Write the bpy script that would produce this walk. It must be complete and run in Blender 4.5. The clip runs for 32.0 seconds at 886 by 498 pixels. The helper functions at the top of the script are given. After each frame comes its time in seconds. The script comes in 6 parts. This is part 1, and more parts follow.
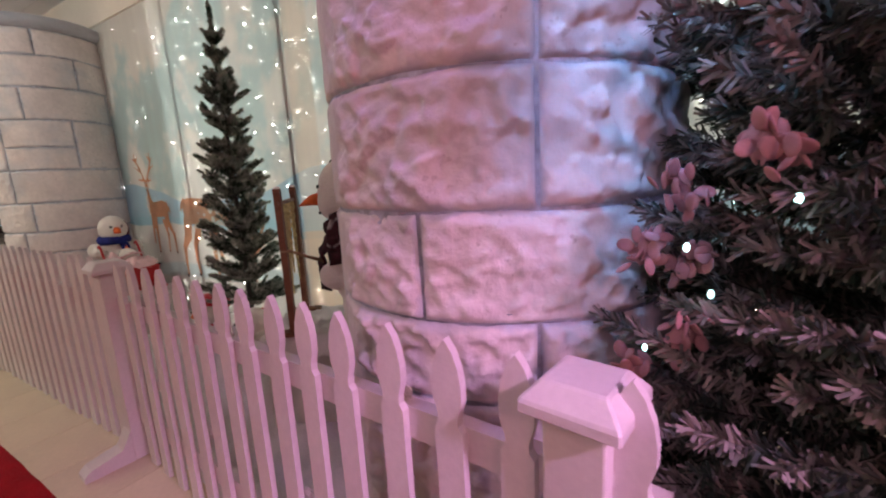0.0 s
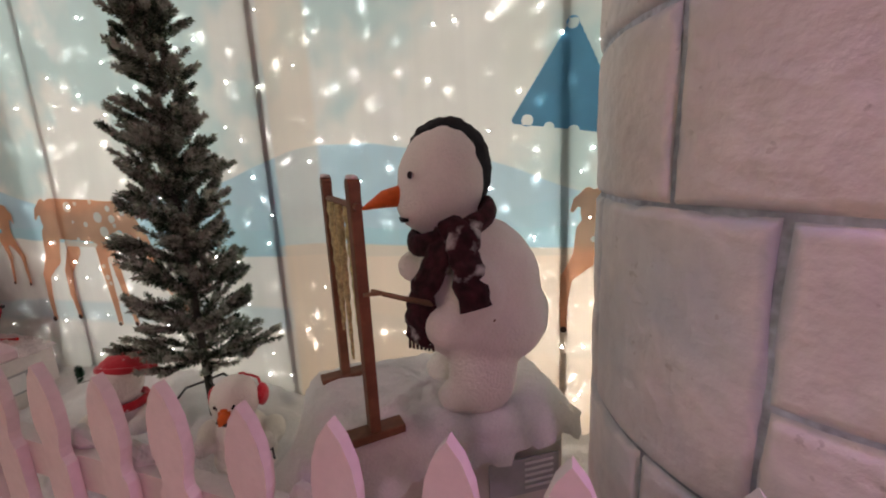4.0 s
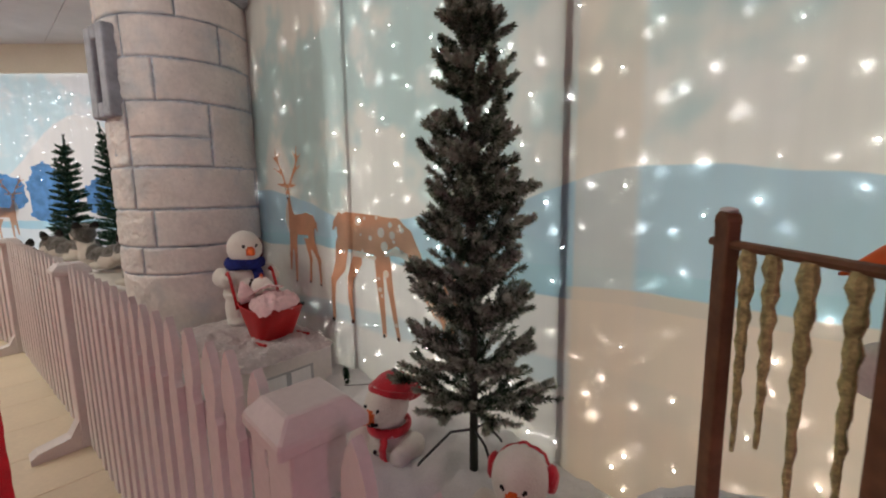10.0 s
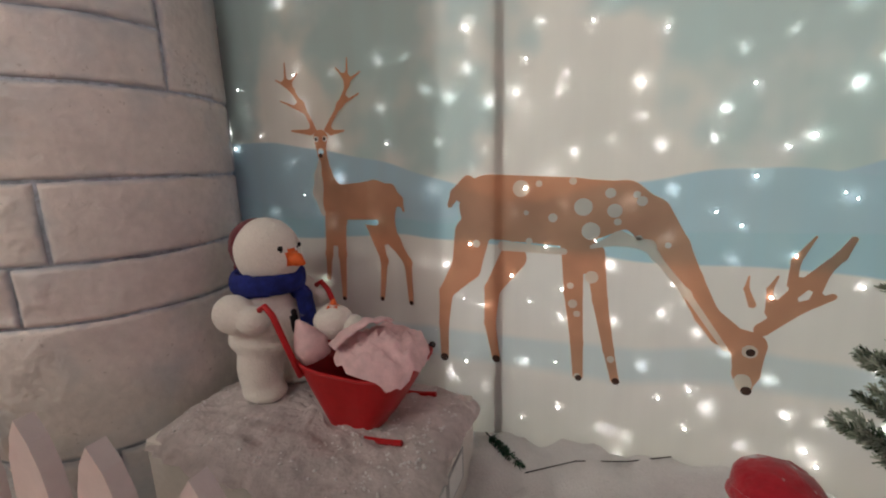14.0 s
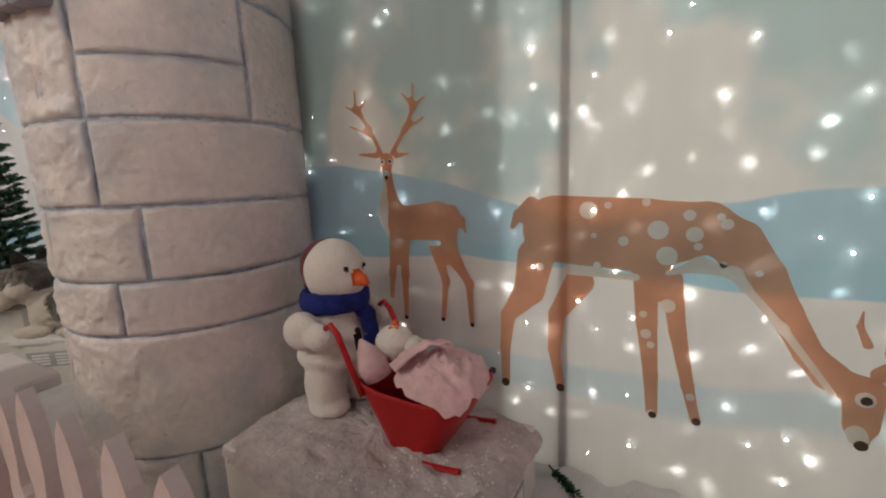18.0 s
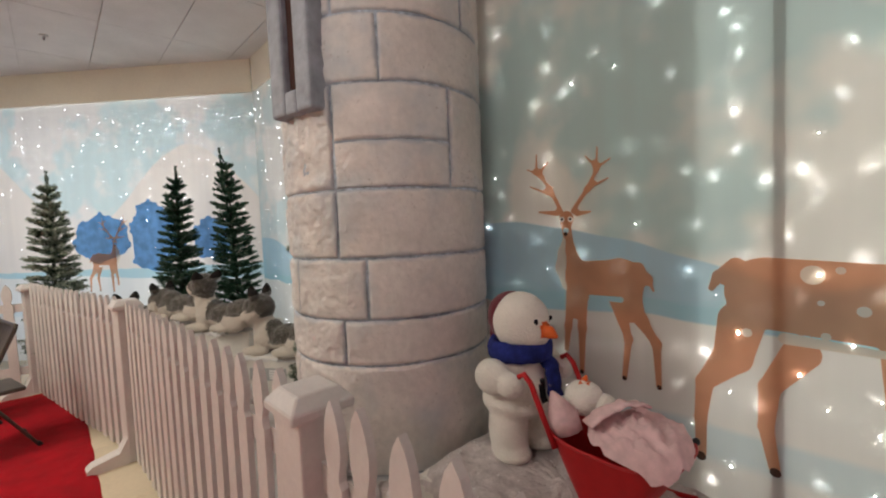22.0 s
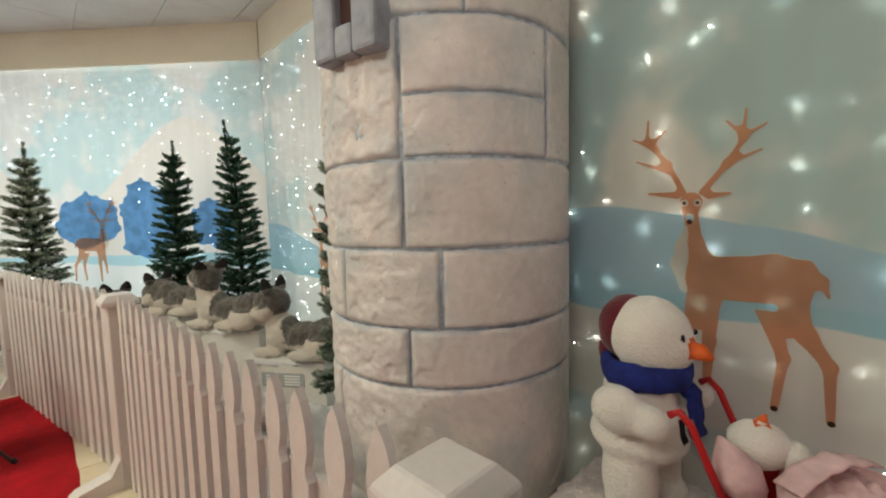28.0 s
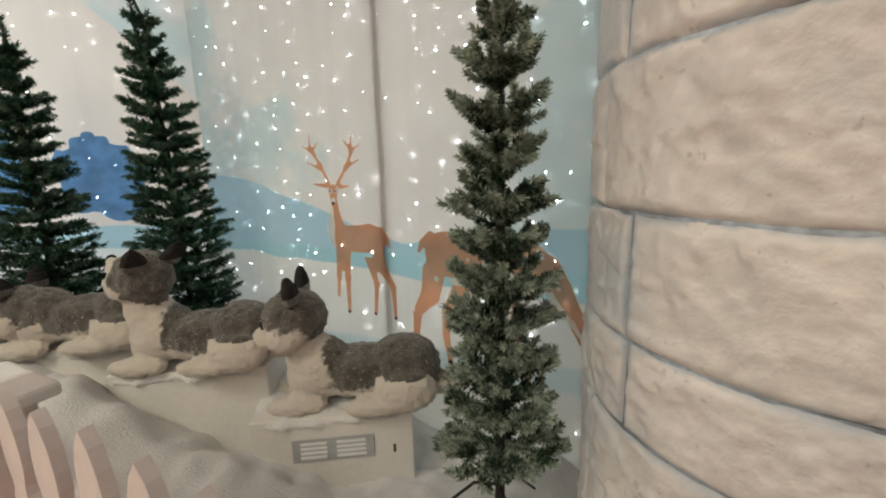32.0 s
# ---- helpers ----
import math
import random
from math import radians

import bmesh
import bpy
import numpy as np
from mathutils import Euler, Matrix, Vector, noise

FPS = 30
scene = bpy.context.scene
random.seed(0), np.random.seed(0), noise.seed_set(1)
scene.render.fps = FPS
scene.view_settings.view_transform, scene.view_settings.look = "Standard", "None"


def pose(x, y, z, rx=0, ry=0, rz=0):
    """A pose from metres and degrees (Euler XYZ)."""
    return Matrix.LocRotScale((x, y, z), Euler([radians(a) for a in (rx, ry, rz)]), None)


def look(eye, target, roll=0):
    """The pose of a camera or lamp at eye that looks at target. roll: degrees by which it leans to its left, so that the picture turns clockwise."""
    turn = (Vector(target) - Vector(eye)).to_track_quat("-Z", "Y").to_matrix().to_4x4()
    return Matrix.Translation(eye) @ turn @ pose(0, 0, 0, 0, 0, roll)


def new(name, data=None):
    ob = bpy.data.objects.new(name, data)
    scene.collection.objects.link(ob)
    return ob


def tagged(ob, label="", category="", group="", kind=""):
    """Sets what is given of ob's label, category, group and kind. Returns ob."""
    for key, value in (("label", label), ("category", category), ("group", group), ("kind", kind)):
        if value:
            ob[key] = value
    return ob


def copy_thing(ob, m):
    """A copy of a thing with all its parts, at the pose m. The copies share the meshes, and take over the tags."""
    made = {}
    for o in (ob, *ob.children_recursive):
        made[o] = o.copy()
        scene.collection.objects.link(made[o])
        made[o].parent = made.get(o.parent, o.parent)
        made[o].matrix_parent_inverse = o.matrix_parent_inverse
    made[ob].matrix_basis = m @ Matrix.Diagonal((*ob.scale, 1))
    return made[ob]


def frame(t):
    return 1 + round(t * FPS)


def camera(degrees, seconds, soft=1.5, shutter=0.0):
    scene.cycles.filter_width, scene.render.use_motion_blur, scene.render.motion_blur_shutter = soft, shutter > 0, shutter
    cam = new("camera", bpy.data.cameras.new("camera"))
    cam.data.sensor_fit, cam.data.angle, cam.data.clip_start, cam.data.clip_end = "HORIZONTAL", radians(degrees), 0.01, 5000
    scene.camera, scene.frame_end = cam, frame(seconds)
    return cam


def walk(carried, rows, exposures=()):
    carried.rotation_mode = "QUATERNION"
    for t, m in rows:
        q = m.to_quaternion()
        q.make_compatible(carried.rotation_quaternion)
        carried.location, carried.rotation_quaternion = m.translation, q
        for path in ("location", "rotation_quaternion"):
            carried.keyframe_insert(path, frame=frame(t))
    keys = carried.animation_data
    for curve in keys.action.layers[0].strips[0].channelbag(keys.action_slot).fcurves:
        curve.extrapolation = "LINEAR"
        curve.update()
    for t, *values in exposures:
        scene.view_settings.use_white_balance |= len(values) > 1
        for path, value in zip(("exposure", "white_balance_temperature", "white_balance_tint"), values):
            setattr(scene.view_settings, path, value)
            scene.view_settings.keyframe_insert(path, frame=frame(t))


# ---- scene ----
cam = camera(94.0, 32.0, soft=2.0, shutter=0.15)
# the walk: seconds, eye, what the eye looks at, roll
PATH = [
    (0, (0.36, -2.213, 1.428), (-0.665, -0.534, 1.068), -3.1),
    (0.5, (0.027, -2.176, 1.436), (-0.853, -0.437, 0.988), -1.0),
    (1, (-0.304, -2.022, 1.423), (-1.22, -0.278, 1.079), -0.0),
    (1.5, (-0.512, -1.912, 1.432), (-1.246, -0.086, 1.074), 1.8),
    (2, (-0.724, -1.864, 1.448), (-1.241, 0.03, 1.068), -1.8),
    (2.5, (-0.836, -1.865, 1.43), (-1.305, 0.04, 1.04), -3.0),
    (4.5, (-0.888, -1.895, 1.427), (-1.431, -0.015, 1.016), -2.8),
    (5, (-0.866, -1.924, 1.435), (-1.47, -0.055, 1.058), -3.1),
    (5.5, (-0.879, -1.947, 1.446), (-1.548, -0.091, 1.118), -3.0),
    (6, (-0.882, -1.962, 1.459), (-1.615, -0.12, 1.2), -2.4),
    (6.5, (-0.877, -1.985, 1.476), (-1.659, -0.156, 1.272), -1.8),
    (7, (-0.871, -1.997, 1.482), (-1.689, -0.18, 1.314), -1.2),
    (7.5, (-0.88, -2.009, 1.482), (-1.725, -0.203, 1.327), -0.9),
    (8, (-0.883, -2.009, 1.478), (-1.779, -0.228, 1.322), -0.6),
    (8.5, (-0.929, -1.999, 1.483), (-1.911, -0.265, 1.307), -0.7),
    (9, (-1.102, -1.897, 1.475), (-2.194, -0.233, 1.277), -0.5),
    (9.5, (-1.296, -1.738, 1.477), (-2.506, -0.163, 1.242), -0.9),
    (10, (-1.516, -1.706, 1.449), (-2.823, -0.216, 1.177), -0.8),
    (10.5, (-1.891, -1.757, 1.409), (-3.163, -0.24, 1.125), -0.4),
    (11, (-2.273, -1.678, 1.409), (-3.51, -0.137, 1.107), -0.8),
    (11.5, (-2.568, -1.67, 1.406), (-3.731, -0.084, 1.043), -0.9),
    (12, (-2.793, -1.652, 1.423), (-3.891, -0.033, 1.009), -1.4),
    (12.5, (-3.018, -1.588, 1.371), (-4.023, 0.089, 0.95), -1.6),
    (13, (-3.232, -1.542, 1.375), (-4.103, 0.207, 0.947), -1.5),
    (13.5, (-3.384, -1.567, 1.371), (-4.127, 0.241, 0.951), -1.1),
    (15.5, (-3.538, -1.646, 1.396), (-4.205, 0.196, 0.995), -1.8),
    (16, (-3.521, -1.649, 1.4), (-4.284, 0.161, 1.026), -2.5),
    (16.5, (-3.493, -1.601, 1.41), (-4.349, 0.169, 1.045), -2.9),
    (17, (-3.472, -1.561, 1.417), (-4.391, 0.177, 1.05), -2.9),
    (17.5, (-3.477, -1.562, 1.412), (-4.433, 0.158, 1.054), -2.6),
    (18, (-3.475, -1.575, 1.405), (-4.454, 0.136, 1.068), -2.4),
    (18.5, (-3.489, -1.601, 1.42), (-4.497, 0.101, 1.125), -2.3),
    (19, (-3.483, -1.625, 1.438), (-4.546, 0.055, 1.216), -2.1),
    (19.5, (-3.469, -1.655, 1.474), (-4.613, -0.021, 1.337), -1.9),
    (20, (-3.487, -1.699, 1.498), (-4.713, -0.12, 1.433), -1.7),
    (20.5, (-3.507, -1.725, 1.506), (-4.82, -0.217, 1.468), -1.9),
    (21, (-3.512, -1.739, 1.502), (-4.899, -0.299, 1.449), -2.2),
    (21.5, (-3.557, -1.784, 1.491), (-4.989, -0.39, 1.408), -2.5),
    (22, (-3.605, -1.826, 1.481), (-5.058, -0.456, 1.372), -2.4),
    (22.5, (-3.637, -1.856, 1.466), (-5.096, -0.494, 1.341), -2.0),
    (23, (-3.653, -1.874, 1.459), (-5.133, -0.536, 1.322), -1.5),
    (23.5, (-3.678, -1.887, 1.459), (-5.206, -0.606, 1.298), -1.2),
    (24, (-3.751, -1.883, 1.458), (-5.346, -0.688, 1.286), -1.2),
    (24.5, (-3.788, -1.812, 1.454), (-5.435, -0.693, 1.272), -1.7),
    (26.5, (-3.816, -1.727, 1.483), (-5.465, -0.613, 1.291), -3.0),
    (27, (-3.86, -1.759, 1.466), (-5.458, -0.568, 1.296), -2.5),
    (27.5, (-4.008, -1.805, 1.477), (-5.525, -0.511, 1.32), -1.8),
    (28, (-4.188, -1.789, 1.461), (-5.613, -0.394, 1.306), -1.4),
    (28.5, (-4.479, -1.725, 1.503), (-5.813, -0.246, 1.323), -1.1),
    (29, (-4.755, -1.756, 1.477), (-6.018, -0.219, 1.271), -0.8),
    (29.5, (-5.003, -1.792, 1.466), (-6.201, -0.209, 1.22), -0.8),
    (30, (-5.238, -1.721, 1.431), (-6.366, -0.094, 1.143), -0.9),
    (30.5, (-5.483, -1.635, 1.454), (-6.54, 0.032, 1.131), -0.8),
    (31, (-5.652, -1.645, 1.448), (-6.647, 0.052, 1.097), -1.2),
    (31.5, (-5.843, -1.664, 1.446), (-6.809, 0.049, 1.083), -1.45),
    (32, (-5.928, -1.699, 1.455), (-6.891, 0.011, 1.065), -1.5),
]
walk(cam, [(t, look(eye, target, roll)) for t, eye, target, roll in PATH],
     exposures=[(0.0, 0.02, 6500, 13), (2.0, 0.24, 6500, 15), (5.0, 0.10, 6330, 13), (7.0, -0.02, 6330, 11), (9.0, -0.08, 6330, 12), (12.0, -0.03, 6330, 17), (13.3, -0.15, 6330, 15), (17.0, -0.22, 6330, 14), (20.0, -0.13, 6430, 15),
                (24.0, 0.05, 6500, 7), (26.8, 0.2, 6500, 0), (28.5, 0.10, 6480, 2), (31.0, 0.0, 6700, 3), (32.0, 0.0, 6600, 8)])

# ---- world and lights ----
world = bpy.data.worlds.new("world")
scene.world = world
world.use_nodes = True
bg = world.node_tree.nodes["Background"]
bg.inputs["Color"].default_value = (0.75, 0.85, 1.0, 1)
bg.inputs["Strength"].default_value = 0.02

WALL_X0, WALL_X1 = -8.7, 4.0       # the window wall, on y = 0
CEIL = 3.53
BAND = 3.15                        # underside of the cream bulkhead
CORNER = (-11.35, -2.45)           # far corner of the slanted wall
TOWER_R = 0.55
TOWER_B = (-5.585, -0.383)
TOWER_A = (-0.231, -0.856)


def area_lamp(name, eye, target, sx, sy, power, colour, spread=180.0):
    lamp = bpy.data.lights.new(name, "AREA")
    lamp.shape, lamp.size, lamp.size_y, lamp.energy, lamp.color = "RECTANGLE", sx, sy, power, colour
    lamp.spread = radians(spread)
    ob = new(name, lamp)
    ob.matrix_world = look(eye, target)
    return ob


# daylight in the window openings, behind the printed cloth
DAY = (0.94, 1.0, 1.0)
for x0, x1 in ((-4.2, -0.1), (0.1, 3.9)):
    area_lamp("window_daylight", ((x0 + x1) / 2, 0.55, 1.65), ((x0 + x1) / 2, -1, 1.65), x1 - x0, 3.0, 5.7 * (x1 - x0), DAY)
area_lamp("window_daylight", (-7.4, 0.55, 1.65), (-7.4, -1, 1.65), 2.5, 3.0, 14, (0.88, 0.97, 1.0))
wx, wy = CORNER[0] - WALL_X0, CORNER[1]
wl = math.hypot(wx, wy)
nx, ny = wy / wl, -wx / wl          # outward normal of the slanted wall
mid = (WALL_X0 + wx / 2, wy / 2)
area_lamp("window_daylight", (mid[0] + nx * 0.55, mid[1] + ny * 0.55, 1.65), (mid[0] - nx, mid[1] - ny, 1.65), wl, 3.0, 54, (0.84, 0.95, 1.0))
area_lamp("window_daylight", (-12.3, -4.0, 1.65), (-5, -3.6, 1.65), 3.0, 3.0, 34, (0.80, 0.92, 1.0))
# general room light, from unseen lamps put under the ceiling
WARM = (1.0, 0.94, 0.79)
area_lamp("room_fill_light", (-8.0, -3.6, 3.5), (-8.0, -3.6, 0), 1.2, 1.2, 78, WARM)
area_lamp("room_fill_light", (-6.0, -4.4, 3.5), (-6.0, -4.4, 0), 1.2, 1.2, 49, WARM)
# fill added to brighten the pier cloth, no fixture known here
area_lamp("room_fill_light", (-4.2, -3.3, 3.42), (-4.6, 0.0, 2.9), 1.2, 0.6, 16, (1.0, 0.97, 0.91), 120)
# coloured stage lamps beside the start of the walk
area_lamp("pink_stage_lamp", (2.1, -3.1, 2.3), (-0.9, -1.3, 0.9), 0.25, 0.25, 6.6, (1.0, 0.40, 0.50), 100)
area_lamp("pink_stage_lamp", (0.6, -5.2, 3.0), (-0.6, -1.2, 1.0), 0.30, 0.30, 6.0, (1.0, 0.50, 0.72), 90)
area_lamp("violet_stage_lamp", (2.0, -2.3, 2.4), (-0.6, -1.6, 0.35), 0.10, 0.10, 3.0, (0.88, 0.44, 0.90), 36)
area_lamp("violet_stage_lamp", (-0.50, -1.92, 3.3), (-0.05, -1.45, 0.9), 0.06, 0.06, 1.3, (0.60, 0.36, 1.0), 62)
area_lamp("blue_stage_lamp", (0.44, -1.86, 2.35), (0.24, -1.15, 1.42), 0.12, 0.12, 0.8, (0.24, 0.48, 1.0), 40)

# ---- materials ----
def material(name, base, rough=0.7, metal=0.0, vary=0.12, scale=6.0, bump=0.15, bump_scale=40.0, per_object=0.0, sheen=0.0, spec=0.4, dust=0.0, pits=0.0, smear=0.0, dust_scale=17.0, joint_paint=0.0):
    """Principled surface with stains at one scale, grain at another, and relief."""
    m = bpy.data.materials.new(name)
    m.use_nodes = True
    nt = m.node_tree
    b = nt.nodes["Principled BSDF"]
    b.inputs["Roughness"].default_value, b.inputs["Metallic"].default_value = rough, metal
    b.inputs["Specular IOR Level"].default_value = spec
    b.inputs["Sheen Weight"].default_value = sheen
    co = nt.nodes.new("ShaderNodeTexCoord")
    n1 = nt.nodes.new("ShaderNodeTexNoise")
    n1.inputs["Scale"].default_value, n1.inputs["Detail"].default_value = scale, 5
    n2 = nt.nodes.new("ShaderNodeTexNoise")
    n2.inputs["Scale"].default_value, n2.inputs["Detail"].default_value = bump_scale, 6
    nt.links.new(co.outputs["Object"], n1.inputs["Vector"])
    nt.links.new(co.outputs["Object"], n2.inputs["Vector"])
    ramp = nt.nodes.new("ShaderNodeMapRange")
    ramp.inputs["From Min"].default_value, ramp.inputs["From Max"].default_value = 0.3, 0.7
    ramp.inputs["To Min"].default_value, ramp.inputs["To Max"].default_value = 1 - vary, 1 + vary
    nt.links.new(n1.outputs["Fac"], ramp.inputs["Value"])
    fine = nt.nodes.new("ShaderNodeMapRange")
    fine.inputs["From Min"].default_value, fine.inputs["From Max"].default_value = 0.3, 0.7
    fine.inputs["To Min"].default_value, fine.inputs["To Max"].default_value = 1 - vary * 0.6, 1 + vary * 0.6
    nt.links.new(n2.outputs["Fac"], fine.inputs["Value"])
    mul = nt.nodes.new("ShaderNodeMath")
    mul.operation = "MULTIPLY"
    nt.links.new(ramp.outputs[0], mul.inputs[0])
    nt.links.new(fine.outputs[0], mul.inputs[1])
    last = mul.outputs[0]
    if per_object:
        info = nt.nodes.new("ShaderNodeObjectInfo")
        pr = nt.nodes.new("ShaderNodeMapRange")
        pr.inputs["To Min"].default_value, pr.inputs["To Max"].default_value = 1 - per_object, 1 + per_object
        nt.links.new(info.outputs["Random"], pr.inputs["Value"])
        m2 = nt.nodes.new("ShaderNodeMath")
        m2.operation = "MULTIPLY"
        nt.links.new(last, m2.inputs[0])
        nt.links.new(pr.outputs[0], m2.inputs[1])
        last = m2.outputs[0]
    hs = nt.nodes.new("ShaderNodeHueSaturation")
    hs.inputs["Color"].default_value = (*base, 1)
    nt.links.new(last, hs.inputs["Value"])
    colour = hs.outputs["Color"]
    if dust:                        # loose snow fibre caught on the cloth
        n3 = nt.nodes.new("ShaderNodeTexNoise")
        n3.inputs["Scale"].default_value, n3.inputs["Detail"].default_value = dust_scale, 6
        nt.links.new(co.outputs["Object"], n3.inputs["Vector"])
        dr = nt.nodes.new("ShaderNodeMapRange")
        dr.inputs["From Min"].default_value, dr.inputs["From Max"].default_value = 0.66 - 0.16 * dust, 0.74 - 0.10 * dust
        nt.links.new(n3.outputs["Fac"], dr.inputs["Value"])
        mx = nt.nodes.new("ShaderNodeMix")
        mx.data_type = "RGBA"
        nt.links.new(dr.outputs[0], mx.inputs[0])
        nt.links.new(colour, mx.inputs[6])
        mx.inputs[7].default_value = (0.62, 0.58, 0.57, 1)
        colour = mx.outputs[2]
    if smear:                       # thin blue-grey paint dragged off the joints
        n5 = nt.nodes.new("ShaderNodeTexNoise")
        n5.inputs["Scale"].default_value, n5.inputs["Detail"].default_value = 3.2, 3
        nt.links.new(co.outputs["Object"], n5.inputs["Vector"])
        sr = nt.nodes.new("ShaderNodeMapRange")
        sr.inputs["From Min"].default_value, sr.inputs["From Max"].default_value = 0.48, 0.72
        sr.inputs["To Max"].default_value = smear
        nt.links.new(n5.outputs["Fac"], sr.inputs["Value"])
        mx5 = nt.nodes.new("ShaderNodeMix")
        mx5.data_type = "RGBA"
        nt.links.new(sr.outputs[0], mx5.inputs[0])
        nt.links.new(colour, mx5.inputs[6])
        mx5.inputs[7].default_value = (0.40, 0.50, 0.56, 1)
        colour = mx5.outputs[2]
    if pits:                        # small pits, their dark hollows put into the colour as spots
        n4 = nt.nodes.new("ShaderNodeTexNoise")
        n4.inputs["Scale"].default_value, n4.inputs["Detail"].default_value = 42.0, 3
        nt.links.new(co.outputs["Object"], n4.inputs["Vector"])
        group_noise = nt.nodes.new("ShaderNodeTexNoise")
        group_noise.inputs["Scale"].default_value = 5.0
        nt.links.new(co.outputs["Object"], group_noise.inputs["Vector"])
        crowd = nt.nodes.new("ShaderNodeMath")
        crowd.operation = "MULTIPLY_ADD"
        nt.links.new(group_noise.outputs["Fac"], crowd.inputs[0])
        crowd.inputs[1].default_value = 0.5
        nt.links.new(n4.outputs["Fac"], crowd.inputs[2])
        pr4 = nt.nodes.new("ShaderNodeMapRange")
        pr4.inputs["From Min"].default_value, pr4.inputs["From Max"].default_value = 0.945, 0.985
        pr4.inputs["To Max"].default_value = pits
        nt.links.new(crowd.outputs[0], pr4.inputs["Value"])
        mx4 = nt.nodes.new("ShaderNodeMix")
        mx4.data_type = "RGBA"
        nt.links.new(pr4.outputs[0], mx4.inputs[0])
        nt.links.new(colour, mx4.inputs[6])
        mx4.inputs[7].default_value = (0.24, 0.19, 0.16, 1)
        colour = mx4.outputs[2]
    nt.links.new(colour, b.inputs["Base Color"])
    if bump:
        bp = nt.nodes.new("ShaderNodeBump")
        bp.inputs["Strength"].default_value, bp.inputs["Distance"].default_value = bump, 0.01
        nt.links.new(n2.outputs["Fac"], bp.inputs["Height"])
        nt.links.new(bp.outputs["Normal"], b.inputs["Normal"])
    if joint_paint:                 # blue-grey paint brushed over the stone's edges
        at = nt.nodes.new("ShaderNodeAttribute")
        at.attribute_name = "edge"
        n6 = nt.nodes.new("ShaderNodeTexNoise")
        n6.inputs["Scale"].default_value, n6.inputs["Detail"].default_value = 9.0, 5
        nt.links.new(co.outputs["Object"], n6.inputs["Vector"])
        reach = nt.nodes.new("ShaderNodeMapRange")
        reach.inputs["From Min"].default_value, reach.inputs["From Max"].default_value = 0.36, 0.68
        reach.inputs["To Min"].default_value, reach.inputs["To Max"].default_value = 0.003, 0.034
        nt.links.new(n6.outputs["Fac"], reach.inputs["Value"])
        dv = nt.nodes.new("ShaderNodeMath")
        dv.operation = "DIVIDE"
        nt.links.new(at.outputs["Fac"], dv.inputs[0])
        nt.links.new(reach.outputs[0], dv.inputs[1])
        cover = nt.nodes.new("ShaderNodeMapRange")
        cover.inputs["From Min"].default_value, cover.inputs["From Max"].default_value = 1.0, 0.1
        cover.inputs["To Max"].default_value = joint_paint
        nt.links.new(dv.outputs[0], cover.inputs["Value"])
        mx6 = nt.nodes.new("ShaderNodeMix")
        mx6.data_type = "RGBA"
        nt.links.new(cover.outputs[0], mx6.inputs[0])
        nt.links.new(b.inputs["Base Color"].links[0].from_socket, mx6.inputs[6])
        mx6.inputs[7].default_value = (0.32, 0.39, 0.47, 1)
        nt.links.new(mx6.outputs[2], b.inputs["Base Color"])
    return m


def glow(name, colour, strength):
    m = bpy.data.materials.new(name)
    m.use_nodes = True
    nt = m.node_tree
    b = nt.nodes["Principled BSDF"]
    b.inputs["Base Color"].default_value = (*colour, 1)
    b.inputs["Emission Color"].default_value = (*colour, 1)
    b.inputs["Emission Strength"].default_value = strength
    return m


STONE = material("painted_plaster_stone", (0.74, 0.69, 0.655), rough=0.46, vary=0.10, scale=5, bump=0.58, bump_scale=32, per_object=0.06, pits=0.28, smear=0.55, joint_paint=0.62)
MORTAR = material("grey_blue_joint_paint", (0.38, 0.43, 0.49), rough=0.7, vary=0.45, scale=5, bump=0.3)
WHITE_WOOD = material("white_painted_wood", (0.69, 0.65, 0.63), rough=0.5, vary=0.06, scale=5, bump=0.12, bump_scale=60, per_object=0.04)
CREAM = material("cream_wall_paint", (0.88, 0.83, 0.71), rough=0.7, vary=0.04, scale=2, bump=0.05)
CEILING = material("ceiling_tile", (0.74, 0.72, 0.71), rough=0.9, vary=0.06, scale=3, bump=0.25, bump_scale=90)
FLOOR = material("cream_floor_tile", (0.70, 0.60, 0.44), rough=0.3, vary=0.06, scale=3, bump=0.04, per_object=0.04)
GROUT = material("tile_joint", (0.42, 0.36, 0.28), rough=0.9, vary=0.15)
CARPET = material("red_carpet_pile", (0.42, 0.003, 0.012), rough=0.95, vary=0.2, scale=9, bump=1.0, bump_scale=160, sheen=0.05, spec=0.1)
SNOW = material("white_snow_batting", (0.70, 0.685, 0.675), rough=0.95, vary=0.08, scale=6, bump=0.6, bump_scale=120, sheen=0.3, spec=0.1)
SNOW_CRUMB = material("grey_pink_snow_crumbs", (0.52, 0.465, 0.455), rough=0.95, vary=0.16, scale=14, bump=1.0, bump_scale=38, sheen=0.2, spec=0.1)
PLUSH = material("white_plush", (0.78, 0.745, 0.675), rough=0.95, vary=0.05, scale=8, bump=0.8, bump_scale=110, sheen=0.5, spec=0.1)
RED = material("red_painted_metal", (0.43, 0.009, 0.012), rough=0.4, vary=0.1, bump=0.05)
RED_FELT = material("red_felt", (0.50, 0.015, 0.03), dust=0.15, rough=0.9, vary=0.15, bump=0.5, sheen=0.4)
WOOD = material("brown_stained_wood", (0.15, 0.065, 0.030), rough=0.6, vary=0.25, scale=9, bump=0.25)
BLACK = material("black_plastic", (0.02, 0.02, 0.022), rough=0.5, vary=0.1, bump=0.05)
WALL_DARK = material("window_wall_paint", (0.82, 0.83, 0.80), rough=0.8)

